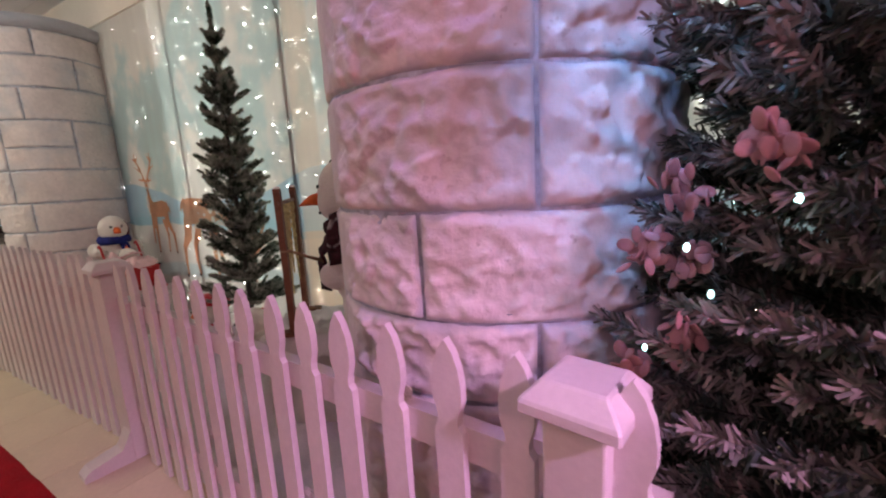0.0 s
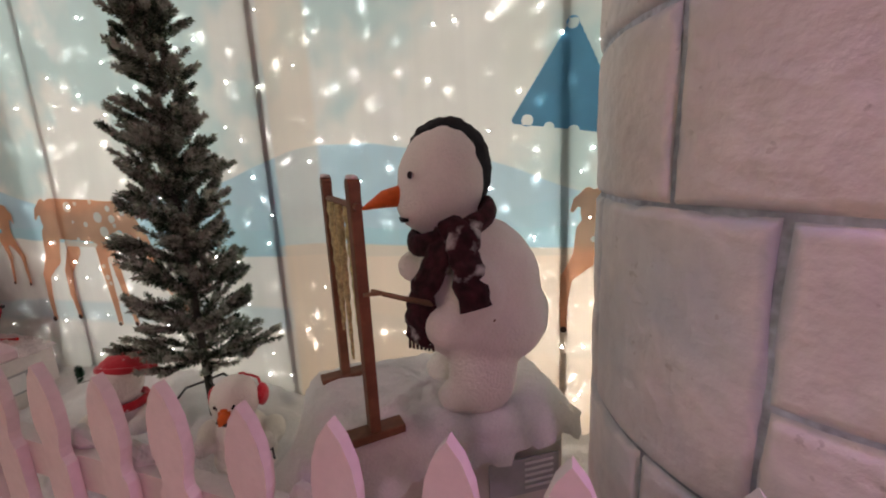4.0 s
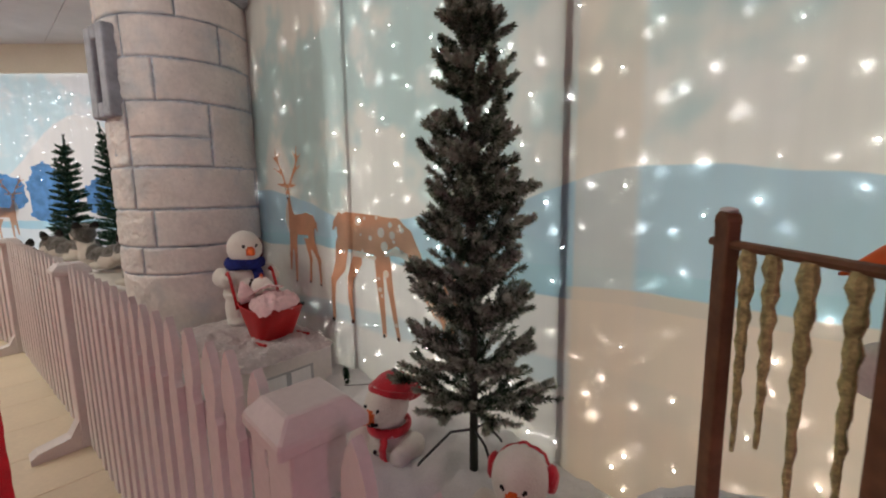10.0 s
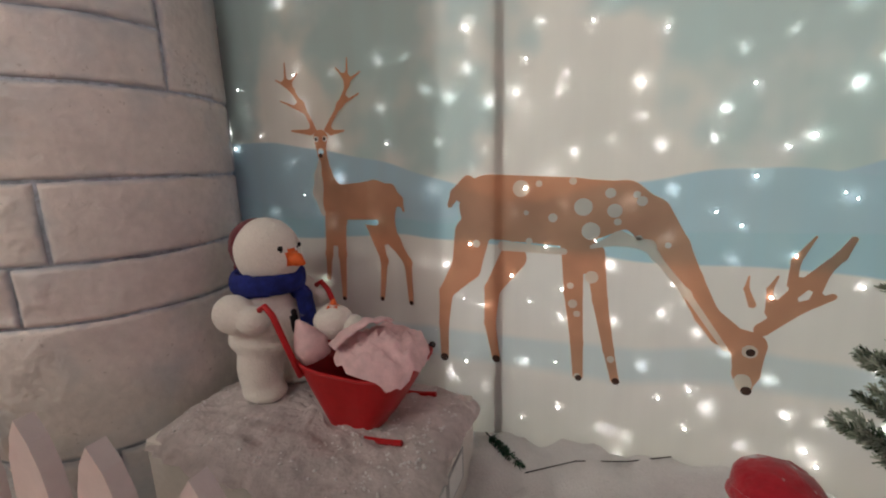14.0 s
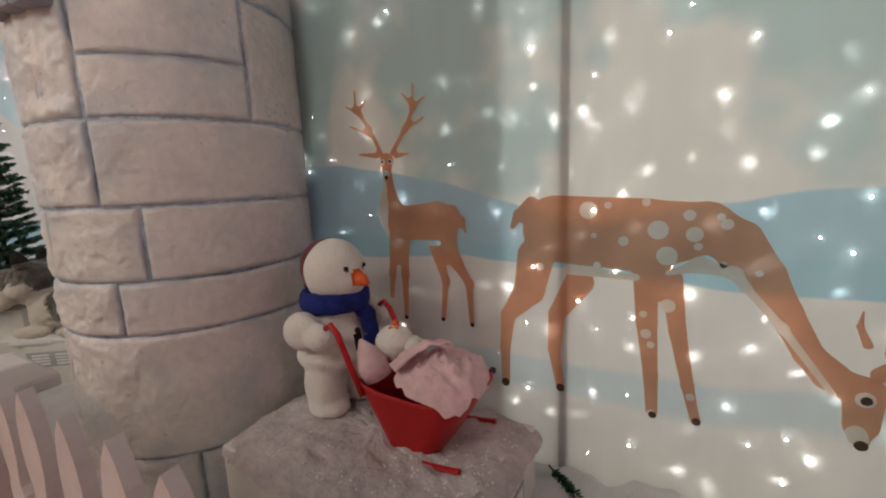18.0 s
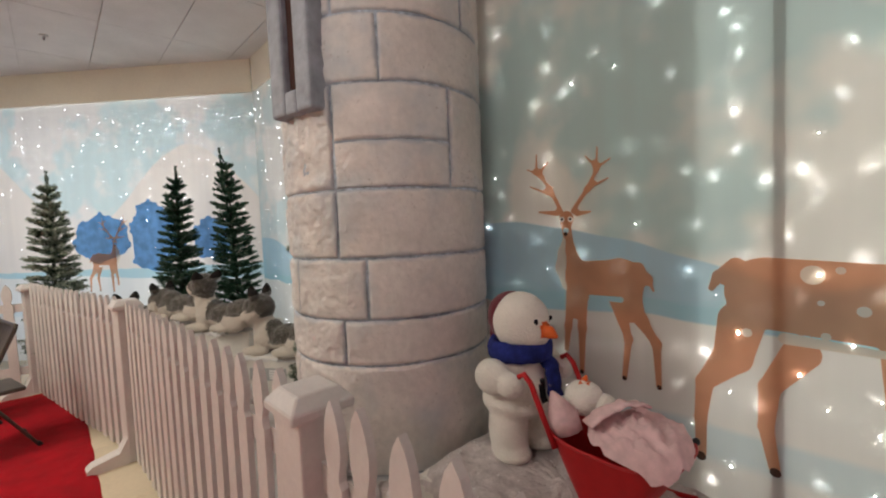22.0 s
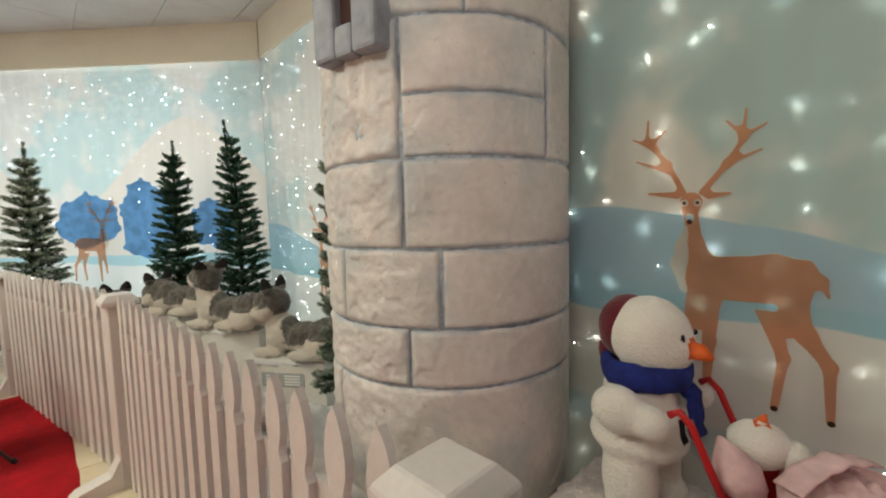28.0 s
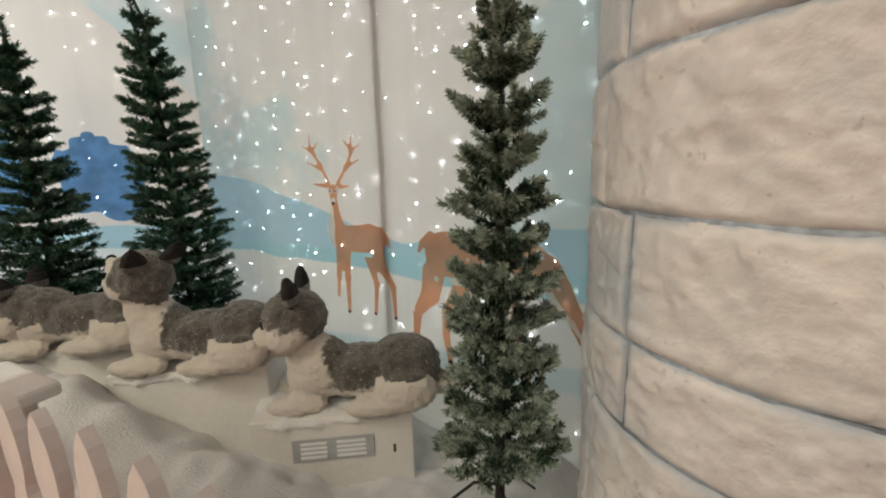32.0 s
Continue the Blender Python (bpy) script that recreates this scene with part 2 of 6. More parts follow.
# ---- printed cloth: colours laid out along the wall, thin enough to let the window light through ----
class Nodes:
    def __init__(self, name):
        self.mat = bpy.data.materials.new(name)
        self.mat.use_nodes = True
        self.nt = self.mat.node_tree
        self.nt.nodes.clear()
        self.out = self.nt.nodes.new("ShaderNodeOutputMaterial")

    def node(self, kind, **ins):
        n = self.nt.nodes.new(kind)
        for key, v in ins.items():
            self.put(n, key.replace("_", " "), v)
        return n

    def put(self, n, key, v):
        if isinstance(v, bpy.types.NodeSocket):
            self.nt.links.new(v, n.inputs[key])
        else:
            n.inputs[key].default_value = v

    def math(self, op, a, b=0.0, c=0.0):
        n = self.nt.nodes.new("ShaderNodeMath")
        n.operation = op
        for i, v in enumerate((a, b, c)):
            self.put(n, i, v)
        return n.outputs[0]

    def step(self, v, lo, hi):
        n = self.node("ShaderNodeMapRange", Value=v)
        n.interpolation_type = "SMOOTHSTEP"
        self.put(n, "From Min", lo)
        self.put(n, "From Max", hi)
        return n.outputs[0]

    def below(self, z, line, soft=0.006):
        return self.step(self.math("SUBTRACT", line, z), -soft, soft)

    def noise(self, vec, scale, detail=3.0, rough=0.5):
        return self.node("ShaderNodeTexNoise", Vector=vec, Scale=scale, Detail=detail, Roughness=rough).outputs["Fac"]

    def mix(self, fac, a, b):
        n = self.nt.nodes.new("ShaderNodeMix")
        n.data_type = "RGBA"
        self.put(n, 0, fac)
        for i, v in ((6, a), (7, b)):
            self.put(n, i, (*v, 1) if isinstance(v, tuple) else v)
        return n.outputs[2]

    def wave(self, x, centre, base, amp, period):
        a = self.math("MULTIPLY", self.math("SUBTRACT", x, centre), 2 * math.pi / period)
        return self.math("MULTIPLY_ADD", self.math("COSINE", a), amp, base)

    def cloth(self, colour, open_share=0.05, through_share=0.38):
        d = self.node("ShaderNodeBsdfDiffuse", Color=colour)
        t = self.node("ShaderNodeBsdfTranslucent", Color=colour)
        m = self.node("ShaderNodeMixShader", Fac=through_share)
        self.nt.links.new(d.outputs[0], m.inputs[1])
        self.nt.links.new(t.outputs[0], m.inputs[2])
        h = self.node("ShaderNodeBsdfTransparent")
        o = self.node("ShaderNodeMixShader", Fac=open_share)
        self.nt.links.new(m.outputs[0], o.inputs[1])
        self.nt.links.new(h.outputs[0], o.inputs[2])
        self.nt.links.new(o.outputs[0], self.out.inputs[0])
        return self.mat


def winter_print(name, sky, cloud, hill, teal, ground, shift=0.0, drop=0.0, snow_hill=False, tan=False, weave=0.05):
    """Sky with clouds, a line of hills, a teal band, snow with a pale blue drift; x along the cloth, z up."""
    k = Nodes(name)
    co = k.node("ShaderNodeTexCoord").outputs["Object"]
    sep = k.node("ShaderNodeSeparateXYZ", Vector=co)
    x, z = k.math("ADD", sep.outputs[0], shift), k.math("ADD", sep.outputs[2], drop)
    jag = k.math("MULTIPLY", k.math("SUBTRACT", k.noise(co, 2.2, 4), 0.5), 0.10)
    fine = k.math("MULTIPLY", k.math("SUBTRACT", k.noise(co, 1.1, 2), 0.5), 0.16)
    zj = k.math("ADD", z, jag)
    zf = k.math("ADD", z, fine)
    c = k.mix(k.step(k.noise(co, 0.75, 4, 0.6), 0.46, 0.54), sky, cloud)
    c = k.mix(k.step(k.noise(co, 2.6, 3), 0.5, 0.75), c, tuple(0.5 * a + 0.5 * b for a, b in zip(cloud, (0.93, 0.92, 0.9))))
    c = k.mix(k.below(zf, k.wave(x, -1.8, 1.36, 0.17, 3.35)), c, hill)
    c = k.mix(k.below(zf, k.wave(x, -3.0, 1.22, 0.10, 2.6)), c, tuple(0.6 * a + 0.4 * b for a, b in zip(hill, teal)))
    if snow_hill:
        c = k.mix(k.below(zf, k.wave(sep.outputs[0], 2.75, 2.10, 0.50, 2.8), 0.02), c, (0.86, 0.78, 0.74))
    c = k.mix(k.below(zj, 1.13), c, teal)
    c = k.mix(k.below(zf, k.wave(x, -4.9, 1.02, 0.04, 6.0)), c, ground)
    drift = k.wave(x, -2.6, 0.66, 0.05, 4.2)
    band = k.math("MULTIPLY", k.below(zf, drift, 0.02), k.math("SUBTRACT", 1.0, k.below(zf, k.math("SUBTRACT", drift, 0.13), 0.03)))
    c = k.mix(k.math("MULTIPLY", band, 0.8), c, tuple(0.55 * a + 0.45 * b for a, b in zip(teal, ground)))
    if tan:
        edge = k.math("MULTIPLY", k.step(x, -2.32, -2.24), k.below(zf, 1.04))
        c = k.mix(k.math("MULTIPLY", edge, 0.75), c, (0.78, 0.60, 0.44))
        strip = k.math("MULTIPLY", k.step(x, -2.27, -2.25), k.math("SUBTRACT", 1.0, k.step(x, -2.03, -1.98)))
        c = k.mix(k.math("MULTIPLY", strip, 0.45), c, (0.80, 0.64, 0.48))
    # hanging creases, their shade mixed into the colour as upright streaks; then the weave
    stretch = k.node("ShaderNodeMapping", Vector=co)
    stretch.inputs["Scale"].default_value = (9, 9, 0.35)
    crease_shade = k.step(k.noise(stretch.outputs[0], 1.0, 3), 0.25, 0.75)
    c = k.mix(k.math("MULTIPLY", crease_shade, 0.16), c, tuple(0.62 * a for a in ground))
    return k.cloth(c, weave)


PRINT_MAIN = winter_print("winter_landscape_cloth", (0.55, 0.71, 0.70), (0.84, 0.84, 0.78), (0.46, 0.66, 0.76), (0.40, 0.65, 0.74), (0.82, 0.82, 0.78), tan=True)
PRINT_COOL = winter_print("winter_landscape_cloth_cool", (0.62, 0.74, 0.78), (0.83, 0.80, 0.80), (0.40, 0.62, 0.78), (0.34, 0.62, 0.74), (0.80, 0.80, 0.80), shift=3.4, drop=0.12, weave=0.13)
PRINT_SLANT = winter_print("winter_landscape_cloth_bushes", (0.62, 0.76, 0.80), (0.84, 0.80, 0.80), (0.42, 0.64, 0.80), (0.45, 0.68, 0.78), (0.84, 0.84, 0.85), shift=1.0, snow_hill=True, weave=0.13)


def ink(name, colour, spread=0.25, scale=3.0):
    k = Nodes(name)
    co = k.node("ShaderNodeTexCoord").outputs["Object"]
    c = k.mix(k.step(k.noise(co, scale, 3), 0.3, 0.7), colour, tuple(a * (1 - spread) for a in colour))
    return k.cloth(c, 0.06, 0.60)


DEER_INK = ink("deer_brown_print", (0.84, 0.45, 0.28))
DEER_PALE = ink("pale_deer_print", (0.97, 0.85, 0.73))
DEER_DARK = ink("dark_deer_print", (0.10, 0.06, 0.05))
BUSH_INK = ink("blue_bush_print", (0.15, 0.38, 0.74), 0.3, 9.0)
BLUE_INK = ink("blue_fir_print", (0.16, 0.42, 0.66))
NIGHT_INK = ink("night_sky_print", (0.04, 0.17, 0.46), 0.3, 1.5)
ROOF_INK = ink("snowy_roof_print", (0.86, 0.84, 0.88), 0.1)
HOUSE_INK = ink("gingerbread_house_print", (0.50, 0.27, 0.14))
LIT_WINDOW_INK = ink("yellow_window_print", (0.95, 0.70, 0.32))

# ---- building blocks ----
def mesh_object(name, bm, mat, smooth=False):
    me = bpy.data.meshes.new(name)
    bm.to_mesh(me)
    bm.free()
    if smooth:
        me.polygons.foreach_set("use_smooth", [True] * len(me.polygons))
    me.materials.append(mat)
    return new(name, me)


def part(name, bm, mat, parent, label="", smooth=False):
    ob = mesh_object(name, bm, mat, smooth)
    ob.parent = parent
    if label:
        ob["label"] = label
    return ob


def thing(name, label, category, group="", place=(0, 0, 0), rz=0.0):
    ob = tagged(new(name), label, category, group)
    ob.matrix_world = pose(*place, 0, 0, rz)
    return ob


def box(bm, x0, x1, y0, y1, z0, z1, m=None, bevel=0.0):
    r = bmesh.ops.create_cube(bm, size=1.0)
    vs = r["verts"]
    for v in vs:
        v.co = Vector(((x0 + x1) / 2 + v.co.x * (x1 - x0), (y0 + y1) / 2 + v.co.y * (y1 - y0), (z0 + z1) / 2 + v.co.z * (z1 - z0)))
    if bevel:
        es = list({e for v in vs for e in v.link_edges})
        r = bmesh.ops.bevel(bm, geom=es, offset=bevel, segments=2, affect="EDGES", profile=0.5)
        vs = list({v for f in r["faces"] for v in f.verts} | {v for v in vs if v.is_valid})
    if m is not None:
        bmesh.ops.transform(bm, matrix=m, verts=vs)
    return vs


def boxed(*a, **k):
    bm = bmesh.new()
    box(bm, *a, **k)
    return bm


def tube(bm, pts, radii, sides=8, cap=True):
    """A round bar through pts; radii one number or one a point."""
    pts = [Vector(p) for p in pts]
    if not isinstance(radii, (list, tuple)):
        radii = [radii] * len(pts)
    rings, up = [], None
    for i, p in enumerate(pts):
        d = (pts[min(i + 1, len(pts) - 1)] - pts[max(i - 1, 0)]).normalized()
        if up is None or abs(up.dot(d)) > 0.95:
            up = Vector((0, 0, 1)) if abs(d.z) < 0.9 else Vector((1, 0, 0))
        s = d.cross(up).normalized()
        u = s.cross(d).normalized()
        up = u
        rings.append([bm.verts.new(p + (s * math.cos(a) + u * math.sin(a)) * radii[i]) for a in [2 * math.pi * k / sides for k in range(sides)]])
    for a, b in zip(rings, rings[1:]):
        for k in range(sides):
            bm.faces.new((a[k], a[(k + 1) % sides], b[(k + 1) % sides], b[k]))
    if cap:
        bm.faces.new(rings[0][::-1])
        bm.faces.new(rings[-1])


def tubed(pts, radii, sides=8):
    bm = bmesh.new()
    tube(bm, pts, radii, sides)
    return bm


def blob(bm, centre, size, rough=0.0, freq=4.0, sub=3, turn=None, seed=0.0):
    """A lumpy ellipsoid."""
    r = bmesh.ops.create_icosphere(bm, subdivisions=sub, radius=1.0)
    for v in r["verts"]:
        n = v.co.normalized()
        k = 1 + rough * noise.noise(n * freq + Vector((seed, seed * 1.7, seed * 0.3)))
        v.co = Vector((n.x * size[0] * k, n.y * size[1] * k, n.z * size[2] * k))
        if turn is not None:
            v.co = turn @ v.co
        v.co += Vector(centre)
    return r["verts"]


def blobbed(*a, **k):
    bm = bmesh.new()
    blob(bm, *a, **k)
    return bm


def many_blobs(items, sub=1):
    """A bmesh of many small ellipsoids, from (centre, size, turn or None), made in one go."""
    one = bmesh.new()
    bmesh.ops.create_icosphere(one, subdivisions=sub, radius=1.0)
    one.verts.ensure_lookup_table()
    base = np.array([v.co for v in one.verts])
    faces = [[v.index for v in f.verts] for f in one.faces]
    one.free()
    co, fs = [], []
    for centre, size, turn in items:
        pts = base * np.array(size)
        if turn is not None:
            pts = pts @ np.array(turn).T
        fs += [[i + len(base) * len(co) for i in f] for f in faces]
        co.append(pts + np.array(centre))
    me = bpy.data.meshes.new("blobs")
    me.from_pydata(np.concatenate(co).tolist(), [], fs)
    out = bmesh.new()
    out.from_mesh(me)
    bpy.data.meshes.remove(me)
    return out


def skin(bm, voxel):
    """Melt overlapping lumps into one closed skin."""
    me = bpy.data.meshes.new("lump")
    bm.to_mesh(me)
    bm.free()
    ob = new("lump", me)
    md = ob.modifiers.new("remesh", "REMESH")
    md.mode, md.voxel_size = "VOXEL", voxel
    dg = bpy.context.evaluated_depsgraph_get()
    out = bmesh.new()
    out.from_mesh(ob.evaluated_get(dg).to_mesh())
    bpy.data.objects.remove(ob)
    bpy.data.meshes.remove(me)
    bmesh.ops.smooth_vert(out, verts=out.verts, factor=0.5, use_axis_x=True, use_axis_y=True, use_axis_z=True)
    bmesh.ops.smooth_vert(out, verts=out.verts, factor=0.5, use_axis_x=True, use_axis_y=True, use_axis_z=True)
    return out


# ---- floor, ceiling, walls ----
floor = tagged(mesh_object("floor", boxed(-13.0, 4.5, -6.6, 0.9, -0.12, -0.004), GROUT), "cream tiled floor of the hall", "floor", kind="structure")
bm = boxed(-13.5, 4.6, -6.7, 1.0, CEIL + 0.012, CEIL + 0.15)
for i in range(15):
    for j in range(13):
        box(bm, -13.45 + 1.2 * i, -12.258 + 1.2 * i, -6.68 + 0.59 * j, -6.098 + 0.59 * j, CEIL, CEIL + 0.011)
ceiling = tagged(mesh_object("ceiling", bm, CEILING), "pale grey suspended ceiling of oblong panels", "ceiling", kind="structure")
for nm, bx in (("wall_south", (-13.5, 4.6, -6.75, -6.6, 0, CEIL)), ("wall_east", (4.2, 4.35, -6.6, 0.9, 0, CEIL)),
               ("wall_west", (-13.5, -13.35, -6.6, 0.9, 0, CEIL)), ("wall_north", (-13.35, 4.2, 0.85, 1.0, 0, CEIL))):
    tagged(mesh_object(nm, boxed(*bx), CREAM), "plain cream painted wall", "wall", kind="structure")


def bulkhead(name, a, b):
    """The cream band over the cloth, from a to b, facing the room."""
    L = math.hypot(b[0] - a[0], b[1] - a[1])
    m = Matrix.Translation((a[0], a[1], 0)) @ Matrix.Rotation(math.atan2(b[1] - a[1], b[0] - a[0]), 4, "Z")
    ob = mesh_object(name, boxed(0, L, -0.02, 0.12, BAND, CEIL), CREAM)
    ob.matrix_world = m
    return tagged(ob, "cream painted bulkhead above the printed cloth", "bulkhead", kind="structure")


bulkhead("trim_bulkhead_1", (WALL_X0 + 0.06, 0), (WALL_X1, 0))
bulkhead("trim_bulkhead_2", CORNER, (WALL_X0, 0))
bulkhead("trim_bulkhead_3", (-11.95, -6.6), CORNER)

# ---- the window wall: pier, mullions, cloth with prints, curtain of small lights ----
GREY_METAL = material("dark_window_metal", (0.16, 0.17, 0.18), rough=0.5)
SEAMS = (-3.845, -2.306, -0.832, 0.66, 2.15, -7.23)
tagged(mesh_object("wall_pier", boxed(-6.22, -4.085, 0.022, 0.84, 0, CEIL), WALL_DARK), "solid pier of wall between the shop windows", "wall", kind="structure")
tagged(mesh_object("wall_pier", boxed(-9.2, -8.6, 0.05, 0.3, 0, CEIL), WALL_DARK), "solid pier of wall in the corner", "wall", kind="structure")
for s in SEAMS:
    tagged(mesh_object("window_mullion", boxed(s - 0.018, s + 0.018, 0.003, 0.030, 0, BAND), GREY_METAL), "dark metal window mullion behind the cloth", "mullion", kind="structure")


def hanging(name, a, b, mat, z0=0.0, z1=BAND + 0.02, wave=0.003, label=""):
    """A sheet of cloth from a to b with shallow hanging folds. Its mesh keeps x along the wall."""
    L = math.hypot(b[0] - a[0], b[1] - a[1])
    n, bm = int(L / 0.05), bmesh.new()
    cols = []
    for i in range(n + 1):
        u = L * i / n
        y = wave * (math.sin(u * 7.3) + 0.6 * math.sin(u * 17.1 + 1.3)) * 0.6
        cols.append([bm.verts.new((u, y * (1 - 0.4 * k / 4), z0 + (z1 - z0) * k / 4)) for k in range(5)])
    for p, q in zip(cols, cols[1:]):
        for k in range(4):
            bm.faces.new((p[k], q[k], q[k + 1], p[k + 1]))
    ob = mesh_object(name, bm, mat, True)
    ob.matrix_world = Matrix.Translation((a[0], a[1], 0)) @ Matrix.Rotation(math.atan2(b[1] - a[1], b[0] - a[0]), 4, "Z")
    return tagged(ob, label, "backdrop", "printed backdrops")


# the main cloth's own x runs from its start, so the print is shifted to suit the room's x
cloth_main = hanging("printed_backdrop", (-6.1, 0), (WALL_X1, 0), PRINT_MAIN, wave=0.002, label="backlit cloth printed with a snowy landscape and deer")
cloth_main.data.transform(Matrix.Translation((-6.1, 0, 0)))
cloth_main.matrix_world = Matrix()
cloth_corner = hanging("printed_backdrop", (WALL_X0, 0), (-6.1, 0), PRINT_COOL, wave=0.002, label="backlit pale blue cloth printed with standing deer")
cloth_corner.data.transform(Matrix.Translation((WALL_X0, 0, 0)))
cloth_corner.matrix_world = Matrix()
cloth_slant = hanging("printed_backdrop", CORNER, (WALL_X0, 0), PRINT_SLANT, label="backlit cloth printed with blue bushes and snow")
cloth_night = hanging("printed_backdrop", (-11.95, -6.6), CORNER, NIGHT_INK, label="deep blue night sky cloth printed with gingerbread houses")


def flat_shape(strokes, cell, cut=(), soft=0.02):
    """One flat outline (x, z) melted from tapered strokes [(x, z, half width), ...]."""
    segs = []
    for s in strokes:
        for p, q in zip(s, s[1:] if len(s) > 1 else s):
            segs.append((*p, *q))
    holes = [(*p, *q) for s in cut for p, q in zip(s, s[1:])]
    S = np.array(segs)
    lo = np.minimum(S[:, 0:2] - S[:, 2:3], S[:, 3:5] - S[:, 5:6]).min(0) - 2 * cell
    hi = np.maximum(S[:, 0:2] + S[:, 2:3], S[:, 3:5] + S[:, 5:6]).max(0) + 2 * cell
    X, Z = np.meshgrid(np.arange(lo[0], hi[0], cell), np.arange(lo[1], hi[1], cell), indexing="ij")

    def dist(x, z):
        best = np.full(x.shape, 1e9)
        for ax, az, ar, bx, bz, br in segs:
            dx, dz = bx - ax, bz - az
            t = np.clip(((x - ax) * dx + (z - az) * dz) / (dx * dx + dz * dz + 1e-9), 0, 1)
            d = np.hypot(x - ax - t * dx, z - az - t * dz) - (ar + t * (br - ar))
            h = np.maximum(soft - np.abs(best - d), 0.0) / soft
            best = np.minimum(best, d) - h * h * soft * 0.25
        hole = np.full(x.shape, 1e9)
        for ax, az, ar, bx, bz, br in holes:
            dx, dz = bx - ax, bz - az
            t = np.clip(((x - ax) * dx + (z - az) * dz) / (dx * dx + dz * dz + 1e-9), 0, 1)
            hole = np.minimum(hole, np.hypot(x - ax - t * dx, z - az - t * dz) - (ar + t * (br - ar)))
        return np.maximum(best, -hole)

    D = dist(X, Z)
    for _ in range(3):
        out = D > 0
        gx, gz = (dist(X + 1e-4, Z) - D) / 1e-4, (dist(X, Z + 1e-4) - D) / 1e-4
        near = out & (D < cell * 1.5)
        X, Z = np.where(near, X - D * gx, X), np.where(near, Z - D * gz, Z)
        inside = ~out | near if _ == 0 else inside
        D = dist(X, Z)
    bm, made = bmesh.new(), {}

    def vert(i, j):
        if (i, j) not in made:
            made[i, j] = bm.verts.new((X[i, j], 0, Z[i, j]))
        return made[i, j]

    for i in range(X.shape[0] - 1):
        for j in range(X.shape[1] - 1):
            if inside[i, j] and inside[i + 1, j] and inside[i, j + 1] and inside[i + 1, j + 1]:
                bm.faces.new((vert(i, j), vert(i + 1, j), vert(i + 1, j + 1), vert(i, j + 1)))
    bmesh.ops.dissolve_degenerate(bm, dist=1e-5, edges=bm.edges)
    return bm


# a standing deer, laid out from its right hind hoof; strokes of (x, z, half width)
STAG_BODY = [[(-0.335, 0.438, 0.086), (-0.155, 0.458, 0.080), (-0.120, 0.450, 0.070)], [(-0.365, 0.49, 0.05), (-0.388, 0.575, 0.024), (-0.398, 0.66, 0.018)], [(-0.407, 0.729, 0.038), (-0.411, 0.658, 0.018)],
             [(-0.385, 0.366, 0.033), (-0.411, 0.2, 0.017), (-0.422, 0.085, 0.012)], [(-0.337, 0.381, 0.035), (-0.337, 0.203, 0.02), (-0.343, -0.009, 0.012)],
             [(-0.115, 0.42, 0.066), (-0.105, 0.345, 0.046), (-0.062, 0.275, 0.027), (-0.002, 0.185, 0.017), (0.006, 0.004, 0.011)], [(-0.168, 0.357, 0.037), (-0.118, 0.187, 0.016), (-0.138, 0.009, 0.011)],
             [(-0.15, 0.520, 0.016), (-0.070, 0.505, 0.018), (-0.030, 0.460, 0.013), (-0.012, 0.410, 0.004)]]
STAG_ANTLERS = [[(-0.457, 0.758, 0.013), (-0.559, 0.769, 0.004)], [(-0.349, 0.751, 0.012), (-0.283, 0.757, 0.004)],
                [(-0.433, 0.765, 0.01), (-0.491, 0.879, 0.01), (-0.569, 0.979, 0.007), (-0.566, 1.06, 0.003)], [(-0.531, 0.945, 0.007), (-0.623, 0.992, 0.003)],
                [(-0.494, 0.854, 0.008), (-0.608, 0.902, 0.003)], [(-0.551, 0.967, 0.007), (-0.501, 1.012, 0.003)],
                [(-0.372, 0.765, 0.01), (-0.295, 0.863, 0.01), (-0.25, 0.942, 0.007), (-0.244, 1.046, 0.003)], [(-0.249, 0.954, 0.007), (-0.185, 0.987, 0.003)],
                [(-0.295, 0.863, 0.007), (-0.197, 0.902, 0.003)], [(-0.254, 0.962, 0.007), (-0.301, 1.014, 0.003)]]
# a grazing deer, laid out from its left hind hoof
HIND_BODY = [[(0.218, 0.668, 0.1276), (0.529, 0.651, 0.1288), (0.703, 0.683, 0.0845), (0.786, 0.644, 0.0661)],
             [(0.786, 0.637, 0.0767), (0.864, 0.536, 0.0572), (0.924, 0.427, 0.0439), (0.99, 0.301, 0.0384), (1.045, 0.243, 0.0479)],
             [(1.074, 0.225, 0.0436), (1.123, 0.204, 0.0513), (1.125, 0.1, 0.0411), (1.128, 0.048, 0.0201)],
             [(0.142, 0.556, 0.074), (0.116, 0.42, 0.0619), (0.024, 0.301, 0.0307), (0.01, 0.154, 0.0217), (0.011, 0.01, 0.0182)],
             [(0.311, 0.469, 0.0535), (0.226, 0.33, 0.0319), (0.216, 0.181, 0.0237), (0.241, 0.034, 0.0166)],
             [(0.535, 0.531, 0.0422), (0.544, 0.344, 0.0342), (0.564, 0.143, 0.0239), (0.573, 0.004, 0.0195)],
             [(0.615, 0.503, 0.0352), (0.641, 0.321, 0.0269), (0.68, 0.128, 0.0198), (0.709, 0.005, 0.0154)],
             [(0.128, 0.762, 0.0308), (0.074, 0.721, 0.0211), (0.049, 0.674, 0.0107)]]
